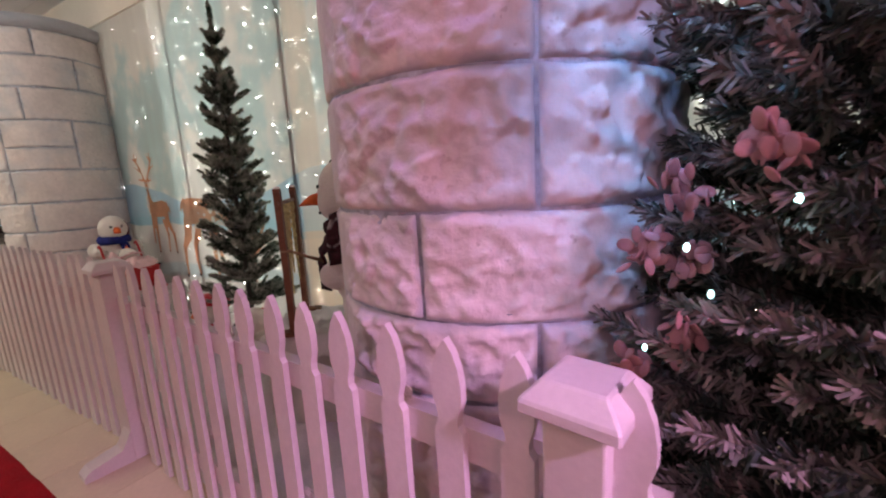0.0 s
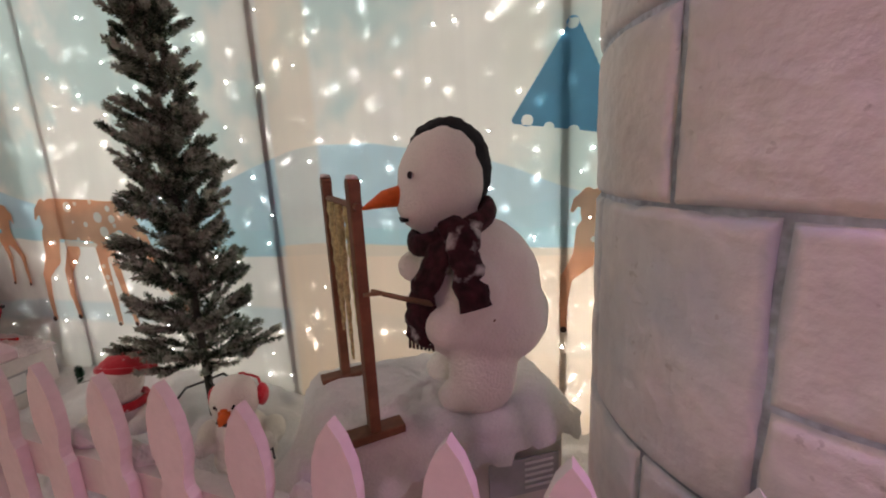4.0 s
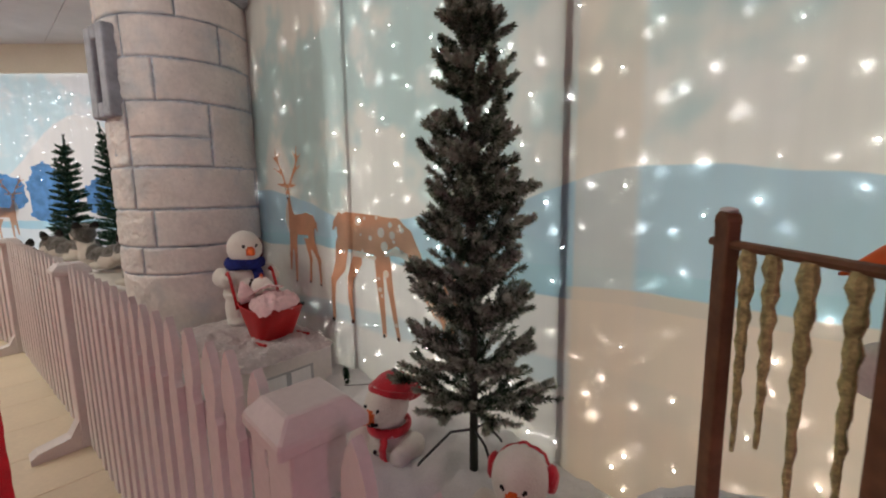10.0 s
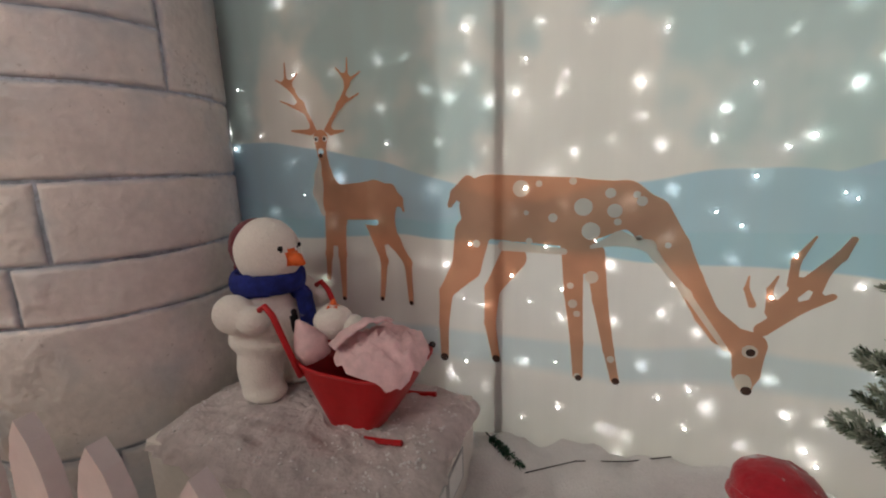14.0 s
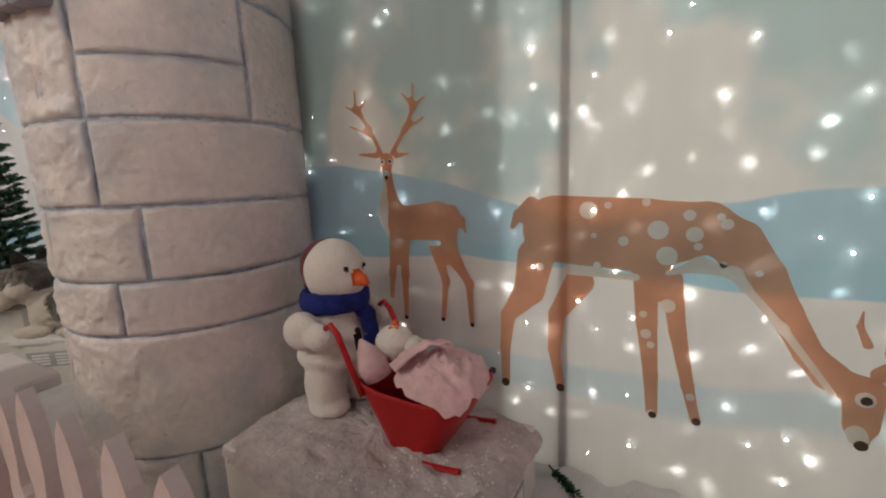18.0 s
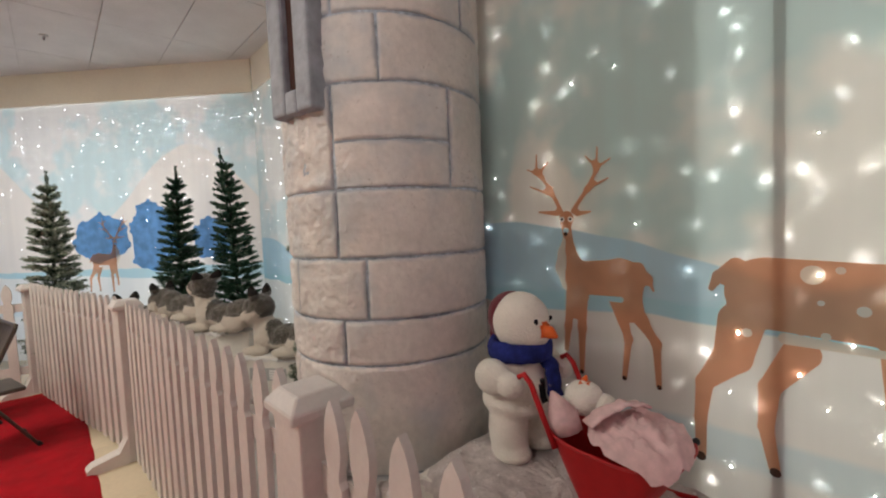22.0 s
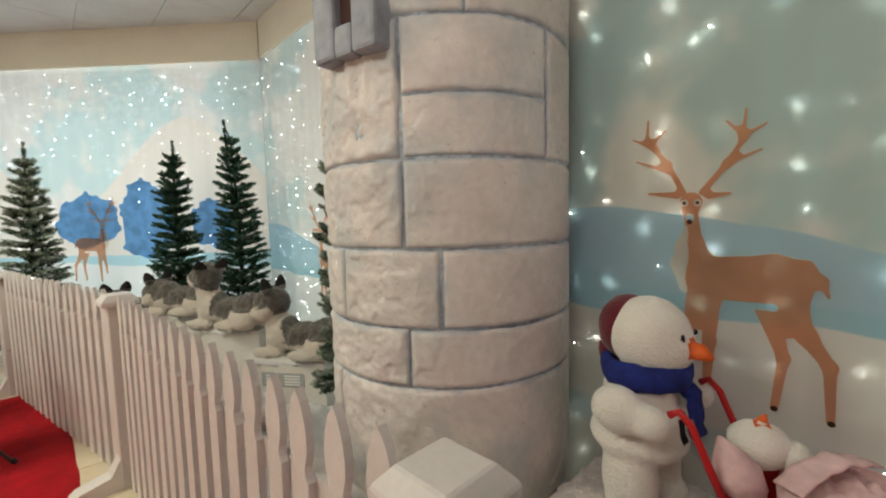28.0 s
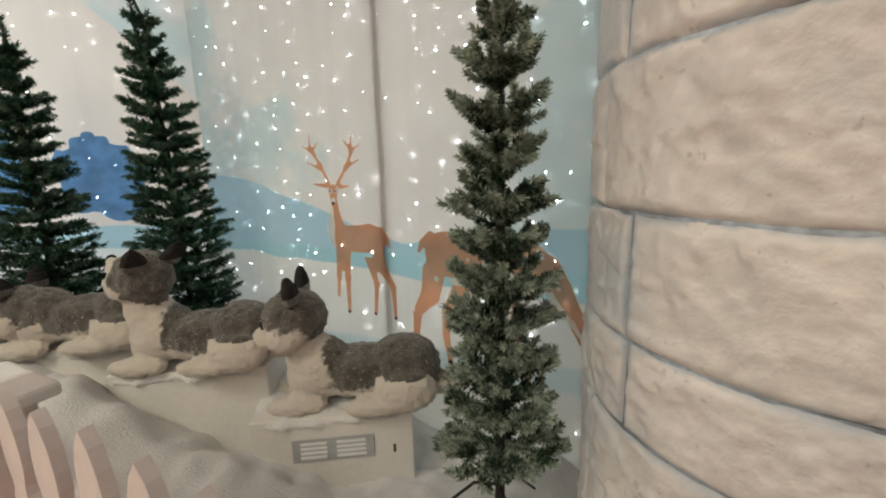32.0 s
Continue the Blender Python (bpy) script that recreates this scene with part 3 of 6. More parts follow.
HIND_ANTLERS = [[(1.152, 0.268, 0.0236), (1.24, 0.352, 0.0209), (1.324, 0.399, 0.0105)],
             [(1.169, 0.331, 0.0154), (1.252, 0.438, 0.0192), (1.328, 0.531, 0.0157), (1.351, 0.584, 0.0099)],
             [(1.215, 0.431, 0.0135), (1.217, 0.508, 0.0132), (1.259, 0.589, 0.0035)],
             [(1.166, 0.338, 0.0128), (1.159, 0.41, 0.0089), (1.176, 0.455, 0.0037)],
             [(1.279, 0.39, 0.0119), (1.298, 0.475, 0.0116), (1.325, 0.531, 0.0113)],
             [(1.116, 0.353, 0.0118), (1.095, 0.406, 0.0079), (1.098, 0.45, 0.0026)]]
HIND_SPOTS = [(0.339, 0.74, 0.0316), (0.406, 0.758, 0.0122), (0.528, 0.767, 0.0131), (0.657, 0.724, 0.0179), (0.743, 0.719, 0.012), (0.761, 0.696, 0.0172), (0.567, 0.673, 0.0319), (0.674, 0.661, 0.0249), (0.686, 0.621, 0.0125), (0.597, 0.585, 0.032), (0.46, 0.631, 0.0168), (0.36, 0.648, 0.0095), (0.16, 0.518, 0.0158), (0.373, 0.538, 0.0129), (0.759, 0.565, 0.0109), (0.852, 0.543, 0.0104), (0.607, 0.41, 0.0239), (0.532, 0.371, 0.0124), (0.543, 0.299, 0.0172), (0.56, 0.26, 0.0125), (0.69, 0.089, 0.0137), (0.571, -0.002, 0.013)]
HIND_PALE = [[(0.27, 0.515, 0.0203), (0.504, 0.503, 0.0123)],
             [(0.603, 0.526, 0.0073), (0.696, 0.561, 0.0238), (0.792, 0.538, 0.0188), (0.818, 0.5, 0.012), (0.922, 0.375, 0.0117), (1.055, 0.185, 0.0089)],
             [(1.117, 0.074, 0.0251), (1.122, 0.06, 0.0251)],
             [(1.127, 0.185, 0.0232), (1.128, 0.184, 0.0232)]]
HIND_DARK = [(1.128, 0.184, 0.0135), (1.129, 0.041, 0.0163), (0.011, 0.001, 0.0182), (0.244, 0.027, 0.0166), (0.576, -0.004, 0.013), (0.712, 0.004, 0.0138)]


def put_print(name, strokes, mat, cloth, x, z, s=1.0, lift=0.007, cell=0.009, mirror=1, cut=(), soft=0.02):
    bm = flat_shape(strokes, cell, cut, soft)
    for v in bm.verts:
        v.co = Vector((x + v.co.x * s * mirror, -lift, z + v.co.z * s))
    return part(name, bm, mat, cloth)


def dot(x, z, r):
    return [(x, z, r), (x + 0.0005, z, r)]


STAG_PALE = [[(-0.29, 0.358, 0.010), (-0.15, 0.358, 0.013)], dot(-0.411, 0.672, 0.015), dot(-0.430, 0.727, 0.013), dot(-0.386, 0.727, 0.013)]


def stag(cloth, x, z, s=1.0, mirror=1, lift=0.007):
    put_print("deer_print", STAG_BODY, DEER_INK, cloth, x, z, s, lift, 0.0045, mirror, STAG_PALE)
    put_print("chest_print", [[(-0.412, 0.645, 0.014), (-0.426, 0.56, 0.030), (-0.433, 0.49, 0.038), (-0.412, 0.41, 0.032)]], DEER_PALE, cloth, x, z, s, lift - 0.002, 0.005, mirror)
    put_print("antler_print", STAG_ANTLERS, DEER_INK, cloth, x, z, s, lift + 0.001, 0.006, mirror)
    put_print("eye_print", [dot(-0.430, 0.727, 0.007), dot(-0.386, 0.727, 0.007), dot(-0.411, 0.655, 0.010)] + [dot(a, b, 0.010) for a, b in ((-0.343, -0.012), (0.008, 0.0), (-0.138, 0.006))],
              DEER_DARK, cloth, x, z, s, lift + 0.003, 0.004, mirror)


def hind(cloth, x, z, s=1.0):
    put_print("deer_print", HIND_BODY, DEER_INK, cloth, x, z, s, 0.007, 0.0045, 1, HIND_PALE + [dot(*p) for p in HIND_SPOTS], 0.008)
    put_print("antler_print", HIND_ANTLERS, DEER_INK, cloth, x, z, s, 0.008, 0.004, soft=0.006)
    put_print("belly_print", HIND_PALE, DEER_PALE, cloth, x, z, s, 0.0075, 0.0045)
    for p in HIND_SPOTS:
        put_print("spot_print", [dot(*p)], DEER_PALE, cloth, x, z, s, 0.0075, 0.004)
    put_print("eye_print", [dot(*p) for p in HIND_DARK], DEER_DARK, cloth, x, z, s, 0.014, 0.004)


stag(cloth_main, -4.246, 0.764)
hind(cloth_main, -4.096, 0.529)
hind(cloth_main, -0.84, 0.645, 0.82)
stag(cloth_corner, -7.185, 0.672, 0.92)
hind(cloth_corner, -7.06, 0.47, 0.86)
stag(cloth_slant, 1.40, 0.86, 0.86, -1, 0.014)
for bush in ([(1.33, 1.42, 0.11), (1.42, 1.58, 0.13), (1.58, 1.66, 0.14), (1.76, 1.60, 0.14), (1.80, 1.42, 0.12), (1.52, 1.36, 0.16)],
             [(2.12, 1.25, 0.13), (2.10, 1.62, 0.12), (2.20, 1.80, 0.13), (2.38, 1.68, 0.15), (2.46, 1.40, 0.17), (2.28, 1.30, 0.22)],
             [(2.87, 1.32, 0.10), (2.88, 1.52, 0.10), (2.97, 1.58, 0.11), (3.12, 1.48, 0.13), (3.08, 1.30, 0.14)]):
    rag = random.Random(int(bush[0][0] * 100))
    leaves = [[(x + (r + 0.01) * math.cos(a), z + (r + 0.01) * math.sin(a), 0.028), (x, z, 0.05)] for x, z, r in bush for a in [rag.uniform(-0.4, 3.5) for _ in range(6)]]
    put_print("bush_print", [bush] + leaves, BUSH_INK, cloth_slant, 0, 0, 1, 0.008, 0.02, soft=0.01)
# blue fir with snow lumps, half seen beside the tower
put_print("fir_print", [[(-0.80 - 0.235 * k / 14 - 0.005, 1.95 - 0.36 * k / 14, 0.016), (-0.80 + 0.20 * k / 14, 1.95 - 0.43 * k / 14, 0.016)] for k in range(15)], BLUE_INK, cloth_main, 0, 0, 1, 0.006,
          cut=[dot(-0.99, 1.585, 0.025), dot(-0.9, 1.552, 0.022), dot(-0.80, 1.53, 0.025), dot(-0.81, 1.95, 0.025), dot(-0.86, 1.68, 0.012)])
# gingerbread houses on the night cloth; x runs back from the far corner
NX = math.hypot(0.6, 4.15)
for hx, hz, w, h in ((-0.62, 1.0, 0.34, 0.62), (-1.15, 1.0, 0.5, 1.0), (-2.0, 1.0, 0.45, 0.75)):
    put_print("house_print", [[(hx - w / 3, hz, w / 5), (hx - w / 3, hz + h * 0.5, w / 5)], [(hx + w / 3, hz, w / 5), (hx + w / 3, hz + h * 0.5, w / 5)], [(hx, hz, w / 4), (hx, hz + h * 0.75, w / 6)]], HOUSE_INK, cloth_night, NX, 0, 1, 0.010, 0.015)
    put_print("roof_print", [[(hx - w * 0.62, hz + h * 0.5, 0.05), (hx, hz + h, 0.06), (hx + w * 0.62, hz + h * 0.5, 0.05)]], ROOF_INK, cloth_night, NX, 0, 1, 0.014, 0.015)
    put_print("window_print", [dot(hx, hz + h * 0.45, w * 0.10), dot(hx - w / 4, hz + h * 0.15, w * 0.08), dot(hx + w / 4, hz + h * 0.15, w * 0.08)], LIT_WINDOW_INK, cloth_night, NX, 0, 1, 0.018, 0.008)
put_print("snow_print", [[(-4.0, 0.45, 0.5), (-0.05, 0.45, 0.5)], [(-1.6, 1.3, 0.45), (-1.7, 1.5, 0.35)], [(-0.3, 1.2, 0.3), (0.0 - 0.1, 1.5, 0.3)]], ROOF_INK, cloth_night, NX, 0, 1, 0.007, 0.03)

BULB = glow("warm_white_bulb", (1.0, 0.96, 0.88), 46.0)
BULB_COOL = glow("cool_white_bulb", (0.86, 0.95, 1.0), 26.0)
WIRE = material("clear_wire", (0.2, 0.2, 0.2), rough=0.4)


def light_curtain(a, b, gap, step, mat, size, front=0.4, thin=0.0, high=BAND, behind=(0.012, 0.018)):
    """Thin strands with small bulbs, some before the cloth and some behind it. thin: the share left out low down."""
    rnd = random.Random(7)
    L = math.hypot(b[0] - a[0], b[1] - a[1])
    bulbs, wires = [], bmesh.new()
    u = 0.05
    while u < L - 0.03:
        z = high - rnd.uniform(0.05, 0.3)
        tube(wires, [(u, 0.013, 0.15), (u + 0.01, 0.013, 1.5), (u, 0.013, BAND)], 0.0004, 3, False)
        while z > 0.12:
            r = size * rnd.choice((0.6, 0.8, 1.0, 1.0, 1.35))
            y = -0.014
            if rnd.random() > front:
                y, r = rnd.uniform(*behind), r * 1.4
            if rnd.random() > thin * min(1.0, (BAND - z) / 1.2):
                bulbs.append(((u + rnd.uniform(-0.075, 0.075), y, z), (r, r, r), None))
            z -= step * rnd.uniform(0.45, 1.6)
        u += gap * rnd.uniform(0.6, 1.4)
    m = Matrix.Translation((a[0], a[1], 0)) @ Matrix.Rotation(math.atan2(b[1] - a[1], b[0] - a[0]), 4, "Z")
    top = thing("light_curtain", "curtain of small white fairy lights hung at or behind the cloth", "fairy lights", "light curtains")
    top.matrix_world = m
    for nm, bm, mt in (("bulb_strand", many_blobs(bulbs), mat), ("wire_strand", wires, WIRE)):
        tagged(part(nm, bm, mt, top), kind="stuff")


light_curtain((-4.06, 0), (0.8, 0), 0.125, 0.18, BULB, 0.0036, front=0.35)
# unseen bulb bundle, added to brighten the low cloth beside the tower
light_curtain((-1.0, 0), (-0.42, 0), 0.05, 0.055, BULB, 0.0036, front=0.0, high=1.25, behind=(0.14, 0.22))
light_curtain((-6.1, 0), (-4.09, 0), 0.17, 0.23, BULB, 0.0022, front=0.2)
light_curtain((-8.6, 0), (-6.1, 0), 0.115, 0.15, BULB_COOL, 0.0027, front=0.5)
light_curtain(CORNER, (WALL_X0, 0), 0.10, 0.12, BULB_COOL, 0.0030, front=0.5, thin=0.65)
light_curtain((-11.75, -5.2), CORNER, 0.13, 0.19, BULB_COOL, 0.0034)

# ---- castle towers of carved stones ----
def stone(r, a0, a1, z0, z1, seed, roughness, joint=0.0048, carved=None):
    """One curved stone between two angles (degrees, 0 facing the aisle) with worn edges and a chiselled face."""
    arc = radians(a1 - a0) * r
    h = z1 - z0
    nu, nv = max(8, int(arc / 0.0085)), max(8, int(h / 0.0085))
    bm, rows = bmesh.new(), []
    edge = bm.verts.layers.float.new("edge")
    off = Vector((seed * 3.1, seed * 1.3, seed * 0.7))
    for j in range(nv + 1):
        row = []
        for i in range(nu + 1):
            u, v = arc * i / nu, h * j / nv
            eu, ev = min(u, arc - u), min(v, h - v)
            e = min(eu, ev)
            wob = 0.007 * noise.noise(Vector((u * 7, v * 7, seed))) + 0.003 * noise.noise(Vector((u * 40, v * 40, seed)))
            lift = -0.012 + 0.014 * min(1.0, max(0.0, (e + wob) / 0.016)) ** 0.7
            rough = roughness(a0 + math.degrees(u / r), z0 + v)
            face = noise.fractal(Vector((u * 7, v * 7, 0)) + off, 0.7, 2.2, 5)
            chip = noise.noise(Vector((u * 27, v * 30, 4)) + off)
            rim = min(1.0, e / 0.03)
            ridge = 1 - abs(noise.noise(Vector((u * 13 + v * 3, v * 12, 9)) + off)) * 2.0
            flake = noise.ridged_multi_fractal(Vector((u * 7 + v * 2, v * 7.5, 3)) + off, 0.95, 2.1, 4, 1.0, 2.0) - 1.1
            plate = noise.fractal(Vector((u * 6.5, v * 7, 21)) + off, 0.75, 2.2, 4)
            plate = min(1.0, max(0.0, (plate - 0.02) / 0.06))      # broken-off skin with a sharp rim
            lift += rough * rim * (0.006 * face + 0.004 * max(0, ridge) ** 2 + 0.007 * plate + 0.008 * flake + 0.003 * chip)
            lift = max(lift, -0.003) if rim >= 1.0 else lift
            if carved:             # wavy upright grooves under the arrow slit
                lift -= 0.008 * rim * carved(a0 + math.degrees(u / r), z0 + v) * max(0.0, 1 - abs(noise.noise(Vector((u * 13 + 0.5 * noise.noise(Vector((0, v * 9, 2))), v * 2.2, 17)))) * 5)
            gap_u = joint * (0.9 + 1.4 * noise.noise(Vector((v * 6, i, seed))))
            gap_v = joint * (0.5 + 1.2 * noise.noise(Vector((u * 6, j, seed))))
            uu = min(max(u, gap_u), arc - gap_u) if (i in (0, nu)) else u
            vv = min(max(v, gap_v), h - gap_v) if (j in (0, nv)) else v
            ang = radians(a0) + uu / r
            rr = r + lift
            row.append(bm.verts.new((math.sin(ang) * rr, -math.cos(ang) * rr, z0 + vv + 0.4 * wob)))
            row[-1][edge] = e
        rows.append(row)
    for p, q in zip(rows, rows[1:]):
        for i in range(nu):
            bm.faces.new((p[i], p[i + 1], q[i + 1], q[i]))
    return bm


def grooves(a, z):
    return fade(a, -16, -8) * (1 - fade(a, 18, 26)) * fade(z, 1.62, 1.8) * (1 - fade(z, 2.02, 2.1))


def tower(centre, courses, roughness, rim_z, slit=None, tall=()):
    top = thing("stone_tower", "round castle tower of whitewashed carved stones", "tower", "castle towers", (centre[0], centre[1], 0))
    core = bmesh.new()
    bmesh.ops.create_cone(core, cap_ends=True, segments=72, radius1=TOWER_R - 0.008, radius2=TOWER_R - 0.008, depth=rim_z)
    bmesh.ops.translate(core, verts=core.verts, vec=(0, 0, rim_z / 2))
    part("core", core, MORTAR, top, "grey-blue painted joints", True)
    n = 0
    for z0, z1, joints in courses:
        ends = list(joints) + [joints[0] + 360]
        for a0, a1 in zip(ends, ends[1:]):
            n += 1
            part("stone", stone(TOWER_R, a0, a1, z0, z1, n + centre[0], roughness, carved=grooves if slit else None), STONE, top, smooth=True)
    for a0, a1, z0, z1 in tall:     # stones that do not keep to the courses
        n += 1
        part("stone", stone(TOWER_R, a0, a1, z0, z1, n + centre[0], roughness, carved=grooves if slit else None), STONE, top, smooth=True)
    rim = bmesh.new()
    seg = 64
    prof = [(0.0, 0.0), (0.045, 0.02), (0.06, 0.06), (0.05, 0.11), (-0.25, 0.12)]
    rings = [[rim.verts.new((math.sin(2 * math.pi * i / seg) * (TOWER_R + dr), -math.cos(2 * math.pi * i / seg) * (TOWER_R + dr), rim_z + dz)) for i in range(seg)] for dr, dz in prof]
    for p, q in zip(rings, rings[1:]):
        for i in range(seg):
            rim.faces.new((p[i], p[(i + 1) % seg], q[(i + 1) % seg], q[i]))
    part("rim", rim, STONE, top, "plain rounded top rim", True)
    if slit:
        a, z0, z1 = slit
        m = Matrix.Rotation(radians(a), 4, "Z")
        frame_bm = bmesh.new()
        y = -TOWER_R
        for x0, x1, b0, b1 in ((-0.16, -0.045, z0, z1), (0.045, 0.16, z0, z1), (-0.045, 0.045, z0, z0 + 0.11), (-0.045, 0.045, z1 - 0.1, z1)):
            box(frame_bm, x0, x1, y - 0.06, y + 0.12, b0, b1, m, 0.016)
        slit_frame = part("slit_frame", frame_bm, GREY_FRAME, top, "grey stone frame of an arrow slit")
        part("slit", boxed(-0.05, 0.05, y - 0.022, y + 0.05, z0 + 0.1, z1 - 0.09, m), SLIT_DARK, slit_frame, "dark brown arrow slit")
    return top


GREY_FRAME = material("grey_blue_painted_stone", (0.34, 0.37, 0.42), rough=0.6, vary=0.18, scale=8, bump=0.5, bump_scale=25)
SLIT_DARK = material("dark_brown_slit", (0.06, 0.025, 0.02), rough=0.8)

COURSES_B = [(0.0, 0.316, (-130, -70, -14, 50, 110, 170)), (0.316, 0.845, (-150, -66, -12, 140, 180)), (0.845, 1.06, (-160, -100, -49, 29, 130)),
             (1.06, 1.348, (-150, -95, -50, -4, 42, 140)), (1.348, 1.667, (-140, -64, 28, 130)),
             (2.145, 2.45, (-150, -80, 52, 130)), (2.45, 2.74, (-140, -50, 30, 100)), (2.74, 2.98, (-170, -90, 0, 70, 140))]
TALL_B = [(-56, 28, 1.667, 2.145), (28, 88, 1.667, 1.885), (28, 88, 1.885, 2.145), (88, 160, 1.667, 2.145), (160, 240, 1.667, 2.145), (240, 304, 1.667, 2.145)]
COURSES_A = [(0.0, 0.316, (-130, -70, -14, 50, 110, 170)), (0.316, 0.86, (-150, -63, -6, 70, 140)),
             (1.338, 1.652, (-140, -59, 33, 110, 165)), (1.652, 1.95, (-150, -57, 33, 100)),
             (1.95, 2.2, (-140, -60, 10, 94, 160)), (2.2, 2.45, (-150, -80, -20, 54, 130)), (2.45, 2.74, (-140, -50, 30, 100)), (2.74, 2.98, (-170, -90, 0, 70, 140))]
TALL_A = [(-85, -42, 0.86, 1.338), (-42, 3, 1.068, 1.338), (3, 80, 1.068, 1.338), (-42, 33, 0.86, 1.068), (33, 110, 0.86, 1.068),
          (80, 140, 1.068, 1.338), (140, 275, 1.068, 1.338), (110, 190, 0.86, 1.068), (190, 275, 0.86, 1.068)]


def fade(v, lo, hi):
    t = min(1.0, max(0.0, (v - lo) / (hi - lo)))
    return t * t * (3 - 2 * t)


tower(TOWER_B, COURSES_B, lambda a, z: 0.20 + 0.62 * (1 - fade(a, 22, 46)), 2.98, (9, 2.03, 2.68), TALL_B)
tower(TOWER_A, COURSES_A, lambda a, z: 0.22 + 1.45 * fade(a, -34, -22) * (1 - fade(a, 95, 130)), 2.98, tall=TALL_A)

# ---- picket fences along the aisle ----
def picket_mesh(h):
    prof = [(-0.035, 0.0), (0.035, 0.0), (0.035, h - 0.205), (0.025, h - 0.19), (0.025, h - 0.172), (0.036, h - 0.135), (0.037, h - 0.10), (0.031, h - 0.06), (0.018, h - 0.025), (0.0, h),
            (-0.018, h - 0.025), (-0.031, h - 0.06), (-0.037, h - 0.10), (-0.036, h - 0.135), (-0.025, h - 0.172), (-0.025, h - 0.19), (-0.035, h - 0.205)]
    bm = bmesh.new()
    f = [bm.verts.new((x, -0.010, z)) for x, z in prof]
    g = [bm.verts.new((x, 0.010, z)) for x, z in prof]
    bm.faces.new(f)
    bm.faces.new(g[::-1])
    n = len(prof)
    for i in range(n):
        bm.faces.new((f[(i + 1) % n], f[i], g[i], g[(i + 1) % n]))
    me = bpy.data.meshes.new("picket")
    bm.to_mesh(me)
    bm.free()
    me.materials.append(WHITE_WOOD)
    return me


PICKET = picket_mesh(1.075)


def fence_post(parent, x, h):
    """A square post with an overhanging pyramid cap and a wedge foot on the aisle side."""
    part("post", boxed(x - 0.055, x + 0.055, -0.055, 0.055, 0, h - 0.05, bevel=0.006), WHITE_WOOD, parent)
    bm = bmesh.new()
    w = 0.085
    low = [bm.verts.new((x + a * w, b * w, h - 0.055)) for a, b in ((-1, -1), (1, -1), (1, 1), (-1, 1))]
    mid_ring = [bm.verts.new((x + a * w, b * w, h - 0.03)) for a, b in ((-1, -1), (1, -1), (1, 1), (-1, 1))]
    tip = [bm.verts.new((x + a * 0.056, b * 0.056, h + 0.004)) for a, b in ((-1, -1), (1, -1), (1, 1), (-1, 1))]
    bm.faces.new(low[::-1])
    bm.faces.new(tip)
    for p, q in ((low, mid_ring), (mid_ring, tip)):
        for i in range(4):
            bm.faces.new((p[i], p[(i + 1) % 4], q[(i + 1) % 4], q[i]))
    bmesh.ops.bevel(bm, geom=list(bm.edges), offset=0.004, segments=1, affect="EDGES")
    part("cap", bm, WHITE_WOOD, parent)
    foot = bmesh.new()
    pr = [(-0.055, 0.0), (-0.27, 0.0), (-0.27, 0.03), (-0.24, 0.055), (-0.10, 0.085), (-0.055, 0.17)]
    f = [foot.verts.new((x - 0.05, y, z)) for y, z in pr]
    g = [foot.verts.new((x + 0.05, y, z)) for y, z in pr]
    foot.faces.new(f[::-1])
    foot.faces.new(g)
    for i in range(len(pr)):
        k = (i + 1) % len(pr)
        foot.faces.new((f[i], f[k], g[k], g[i]))
    bmesh.ops.recalc_face_normals(foot, faces=foot.faces)
    part("foot", foot, WHITE_WOOD, parent)


def fence_panel(a, b, count, h0=1.08, h1=1.08, end_post=False, snow=0, phase=0.68):
    """A panel from post a to post b; pickets stand on the aisle side of two rails."""
    L = math.hypot(b[0] - a[0], b[1] - a[1])
    top = thing("picket_fence", "white painted wooden picket fence dusted with snow" if snow else "white painted wooden picket fence", "fence", "fence panels")
    # x runs from right to left, so the aisle side is turned to -y
    top.matrix_world = Matrix.Translation((b[0], b[1], 0)) @ Matrix.Rotation(math.atan2(a[1] - b[1], a[0] - b[0]), 4, "Z")
    fence_post(top, 0 if end_post else L, h1 if end_post else h0)
    slope = (h0 - h1) / L
    for z in (0.24, 0.86):
        bm = bmesh.new()
        box(bm, 0.05, L - 0.05, -0.002, 0.036, z - 0.04, z + 0.04)
        for v in bm.verts:
            v.co.z += (h1 - 1.08) + slope * v.co.x
        part("rail", bm, WHITE_WOOD, top)
    rnd = random.Random(int(a[0] * 100))
    pitch = (L - 0.11) / (count + 0.35)
    for i in range(count):
        x = 0.055 + pitch * (i + phase)
        ob = new("picket", PICKET)
        ob.parent = top
        ob.matrix_local = pose(x + rnd.uniform(-0.004, 0.004), -0.013, 0.025 + (h1 - 1.08) + slope * x + rnd.uniform(-0.006, 0.006), 0, rnd.uniform(-0.6, 0.6), rnd.uniform(-1.5, 1.5))
    if snow:
        bm = bmesh.new()
        for i in range(snow):
            x = rnd.uniform(0.1, L - 0.1)
            z = rnd.choice((0.91 + (h1 - 1.08) + slope * x, 0.91 + (h1 - 1.08) + slope * x, rnd.uniform(0.3, 1.0)))
            s = rnd.uniform(0.016, 0.036)
            blob(bm, (x, 0.012 if z < 0.88 else 0.026, z), (s * 1.5, s * 0.6, s), 0.5, 3, 2, seed=i)
        tagged(part("snow_fibre", bm, SNOW, top, "tufts of loose white snow fibre"), kind="stuff")
    return top


